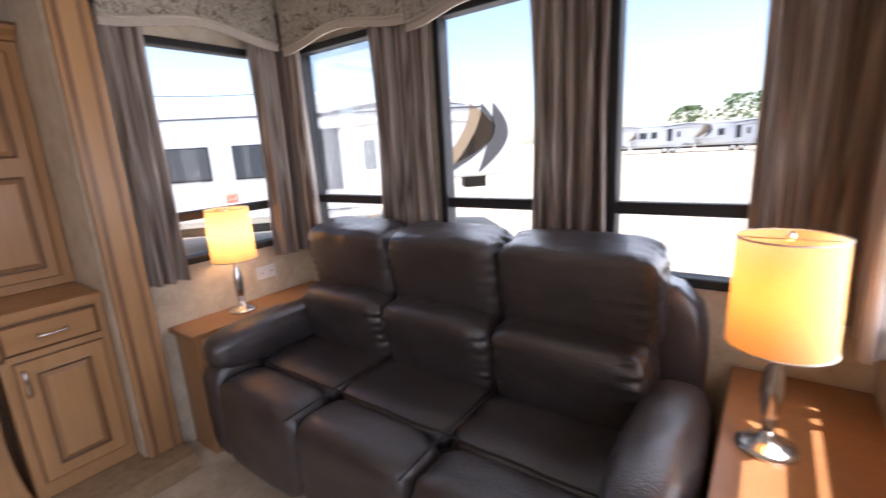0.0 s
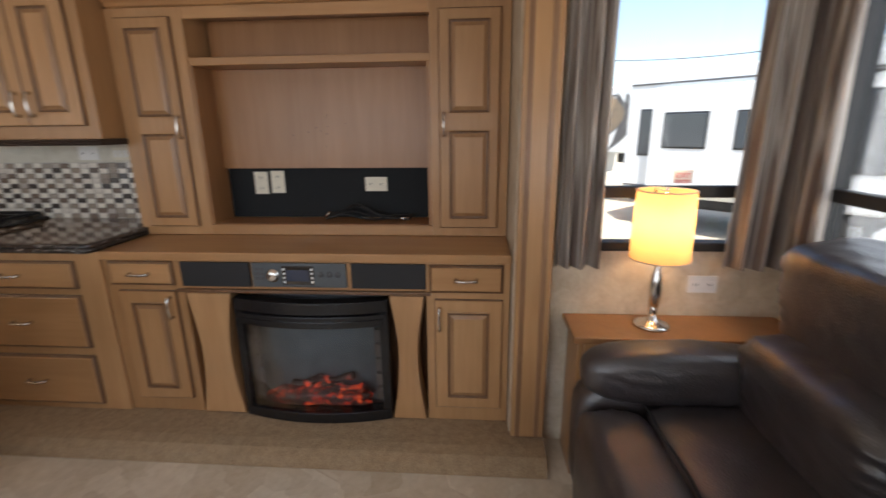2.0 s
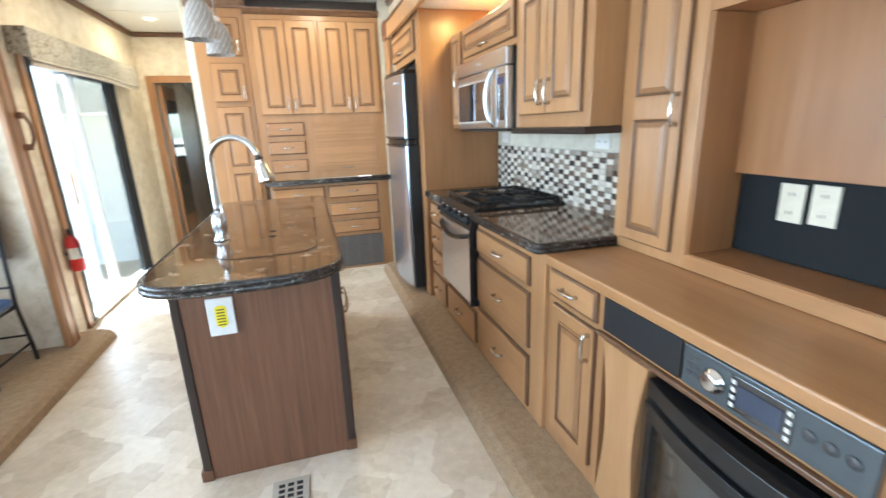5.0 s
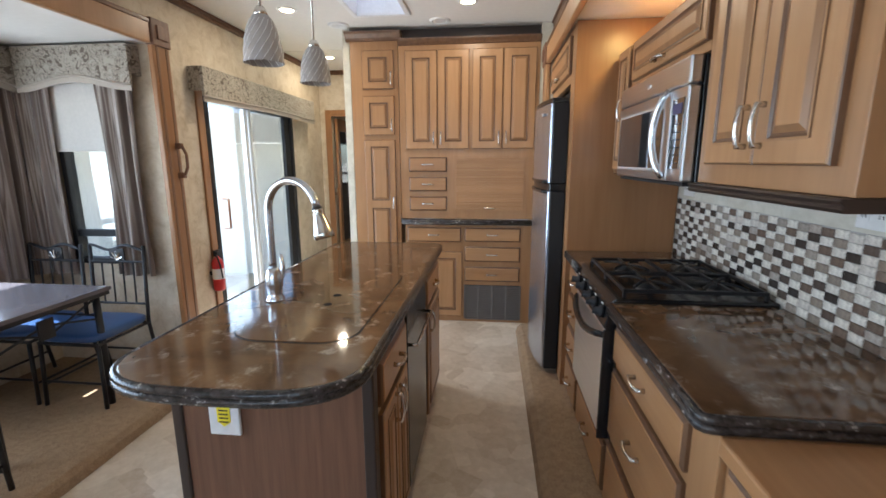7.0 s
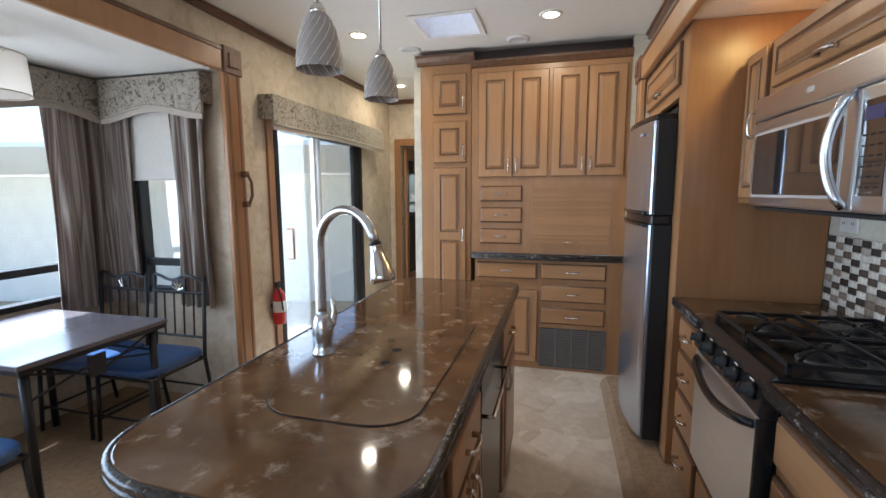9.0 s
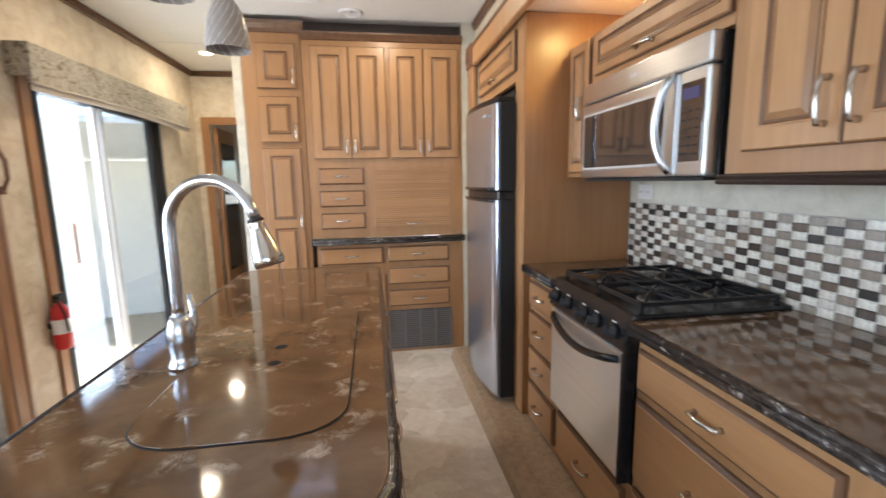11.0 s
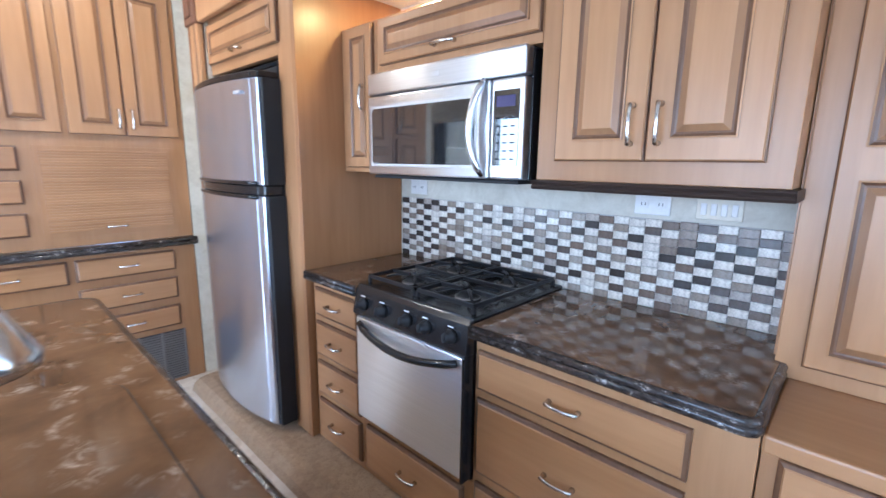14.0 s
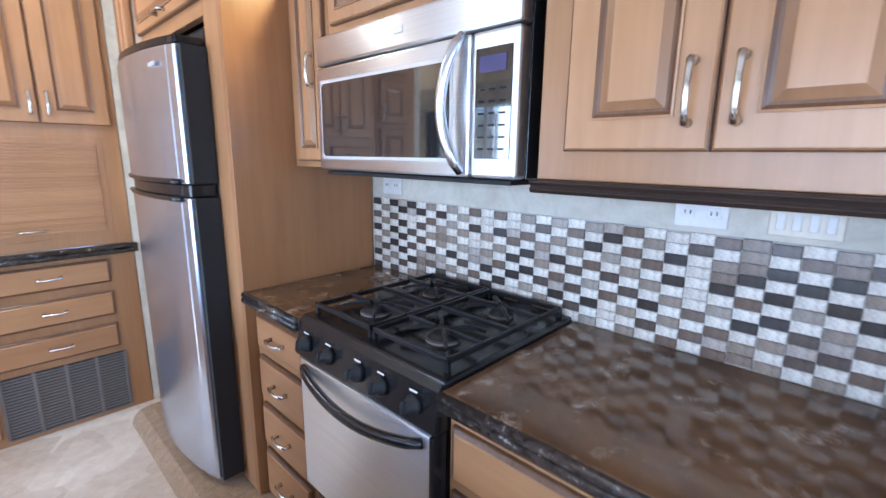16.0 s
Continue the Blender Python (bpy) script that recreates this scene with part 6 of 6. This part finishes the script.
def parked_trailer(at, length, label, front=True):
    """A fifth-wheel trailer, local x along it, its near side at y = 0, ground at z = 0."""
    root = thing("travel_trailer", at, label, "trailer", "parked trailers")
    h0, h1, d = 0.75, 3.55, 2.4
    prof = [(0, h0), (length - 2.4, h0), (length - 2.3, 1.55), (length - 0.2, 1.55), (length, 1.9), (length - 0.35, 3.2), (length - 0.8, h1), (0.15, h1), (0, h1 - 0.15)]
    part("body", prism(prof, 0.0, d, 0.06, 'y'), FIBRE, root)
    part("slide_box", box(0.8, 3.4, -0.45, -0.002, 0.95, 3.15, 0.03), FIBRE, root)
    for x, w, z, hh, y in ((0.35, 0.32, 1.7, 1.0, 0), (1.1, 0.85, 1.9, 0.7, -0.45), (2.5, 0.6, 1.9, 0.7, -0.45), (4.3, 0.5, 1.5, 1.4, 0)):
        wdw = part("window", box(x, x + w, y - 0.03, y - 0.002, z, z + hh, 0.02), TINT, root)
        part("frame", prism([(x - 0.03, z - 0.03), (x + w + 0.03, z - 0.03), (x + w + 0.03, z + hh + 0.03), (x - 0.03, z + hh + 0.03)], y - 0.012, y - 0.0015, 0, 'y'), BLACKM, wdw)
    dr = part("door", box(5.2, 5.9, -0.03, -0.002, 0.9, 2.85, 0.02), FIBRE, root)
    part("window", box(5.4, 5.7, -0.045, -0.031, 1.9, 2.6, 0.01), TINT, dr)
    for k in range(3):
        part("step", box(5.2, 5.9, -0.28 - 0.22 * k, -0.08 - 0.22 * k, 0.62 - 0.2 * k, 0.65 - 0.2 * k, 0.004), ALU, root)
    n = 14
    for z, a, m, th in ((3.05, 0.35, GREYSW, 0.10), (2.75, 0.22, TANSW, 0.05), (1.25, -0.3, GREYSW, 0.12), (1.05, -0.2, TANSW, 0.06)):
        lo = [(5.95 + (length - 8.4) * i / n if z < 2 else 3.6 + (length - 5.2) * i / n, z + a * math.sin(2.2 * i / n)) for i in range(n + 1)]
        hi = [(x, zz + th * math.sin(math.pi * i / n) + 0.01) for i, (x, zz) in enumerate(lo)]
        swoosh(root, at, lo + hi[::-1], m, 0.0)
    for m, x0, x1, wd in ((TANSW, length - 2.6, length - 1.5, 0.85), (GREYSW, length - 2.2, length - 1.2, 0.55), (GREYSW, length - 1.35, length - 0.9, 0.5)):
        lo = [(x0 + (x1 - x0) * math.sin(1.57 * i / n), 1.62 + 1.75 * i / n) for i in range(n + 1)]
        hi = [(x + wd * math.sin(math.pi * i / n), z) for i, (x, z) in enumerate(lo)]
        swoosh(root, at, [(min(x, length - 0.45 - 0.2 * max(0, z - 2.6)), z) for x, z in lo + hi[::-1]], m, 0.0)
    part("underbody", box(0.3, length - 2.6, 0.3, 2.2, 0.5, 0.74, 0.01), BLACKM, root)
    for z in (3.25, 0.95):
        part("trim", box(0.05, length - 1.2 if z > 2 else length - 2.5, -0.02, -0.001, z, z + 0.04, 0), GREYSW, root)
    part("roof_unit", box(length * 0.4, length * 0.4 + 0.9, 0.6, 1.5, h1 + 0.001, h1 + 0.3, 0.08), FIBRE, root)
    for x in (length * 0.42, length * 0.42 + 0.9):
        bm = capped([(0.36, -0.12), (0.38, -0.08), (0.38, 0.08), (0.36, 0.12)], 24)
        bm.transform(pose(x, 0.12, 0.38, 90, 0, 0))
        wh = part("wheel", bm, TYRE, root, "", True)
        bm = capped([(0.22, 0.0), (0.20, 0.03), (0.1, 0.02)], 20)
        bm.transform(pose(x, -0.001, 0.38, 90, 0, 0))
        part("rim", bm, ALU, wh, "", True)
    part("frame_rail", box(0.2, length - 2.4, 0.1, 0.25, 0.58, 0.74, 0.01), BLACKM, root)
    part("landing_leg", box(length - 2.7, length - 2.58, 0.2, 0.32, 0.0, 0.6, 0.01), BLACKM, root)
    part("pin_box", box(length - 1.5, length - 0.9, 0.9, 1.5, 1.2, 1.54, 0.02), BLACKM, root)
    return root


TL = "white fifth-wheel trailer with grey swoosh decals"
tr = parked_trailer(pose(-11.9, 4.3, GZ, 0, 0, 45), 9.6, TL)
copy_thing(tr, pose(-21.0, -1.0, GZ, 0, 0, 45))
for k in range(9):
    copy_thing(tr, pose(-22 + 7.0 * k, 60 + 2.0 * (k % 3), GZ, 0, 0, 14 - 4 * k))
copy_thing(tr, pose(14, 4.0, GZ, 0, 0, -90))


def tree(x, y, h, seed):
    random.seed(seed)
    root = thing("tree", pose(x, y, GZ), "leafy green tree behind the trailers", "tree", "far trees")
    part("trunk", tube([(0, 0, 0), (0.1, 0.05, h * 0.3), (0, 0.1, h * 0.7)], [0.25, 0.18, 0.06], 8), UMBER, root, "", True)
    bm = bmesh.new()
    for k in range(420):
        a, q, zz = random.uniform(0, 6.28), random.random() ** 0.5, random.random()
        r = h * 0.42 * q * (0.45 + 0.8 * math.sin(math.pi * (0.15 + 0.8 * zz)))
        c = Vector((r * math.cos(a), r * math.sin(a), h * (0.3 + 0.7 * zz)))
        s = random.uniform(0.18, 0.42)
        n1 = Vector((random.uniform(-1, 1), random.uniform(-1, 1), random.uniform(-1, 1))).normalized()
        u = n1.orthogonal().normalized() * s
        v = n1.cross(u)
        bm.faces.new([bm.verts.new(c + p) for p in (u, v * 0.7, -u, -v * 0.7)])
    part("crown", bm, LEAF, root)


for k, (x, y, h) in enumerate(((-4, 80, 7.5), (3, 78, 7), (9, 80, 9.5), (15, 79, 9), (-11, 82, 6.5), (22, 80, 9), (29, 78, 8))):
    tree(x, y, h, 30 + k)


def side_building():
    root = thing("shed", pose(0.6, -9.75, GZ, 0, 0, 13.8), "cream ribbed metal shed seen through the patio door", "building")
    part("wall", box(0, 16, 0, 0.12, 0, 2.72, 0.01), SIDING, root)
    for k in range(52):
        part("rib", box(0.1 + k * 0.305, 0.145 + k * 0.305, -0.001, -0.022, 0.03, 2.70, 0.006), SIDING, root)
    part("base_strip", box(0, 16, -0.03, -0.001, 0.0, 0.03, 0), ALU, root)
    part("roof", prism([(-0.25, 2.72), (2.4, 3.1), (2.4, 3.18), (-0.25, 2.80)], -0.1, 16.1, 0, 'x'), ALU, root)
    part("door", box(7.4, 8.3, -0.03, -0.023, 0.05, 2.1, 0.005), TINT, root, "dark window in the shed wall")
    return root


side_building()
cab = thing("overhead_cable", Matrix(), "thin black overhead cable between poles", "cable")
part("pole", tube([(-24.6, 4.2, GZ), (-24.6, 4.2, 5)], 0.12, 8), UMBER, cab)
part("pole", tube([(-18.2, 12.7, GZ), (-18.2, 12.7, 4.4)], 0.12, 8), UMBER, cab)
part("cable", tube([(-24.6 + 0.64 * i, 4.2 + 0.85 * i, 4.75 - 0.06 * i + 0.012 * (i - 5) ** 2 - 0.3) for i in range(11)], 0.018, 6), BLACKM, cab)

# ---- mosaic backsplash: single stones on the slide-out wall, last ----
wallp = bpy.data.objects["wall_slide_west"]
tagged(part("grout", box(-2.7298, -2.7285, -2.695, -1.012, 0.912, 1.215, 0), plain("grout", (0.42, 0.40, 0.37), 0.8), wallp))
def tile_mesh(m):
    tb = bx(bmesh.new(), -2.7284, -2.7235, 0, 0.0525, 0, 0.0262, 0.0)
    bmesh.ops.bevel(tb, geom=tb.edges[:], offset=0.0012, segments=1, affect='EDGES')
    me = bpy.data.meshes.new("tile")
    tb.to_mesh(me)
    tb.free()
    me.materials.append(m)
    return me


PALE, DARK = tile_mesh(TILE_PALE), tile_mesh(TILE_DARK)
for i in range(31):
    for j in range(11):
        z = 0.913 + j * 0.0275 + (0.0 if i % 2 else -0.004)
        o = new("tile", PALE if (i + j) % 2 else DARK)
        o.parent = wallp
        o.location = (0, -2.692 + i * 0.0541, z)
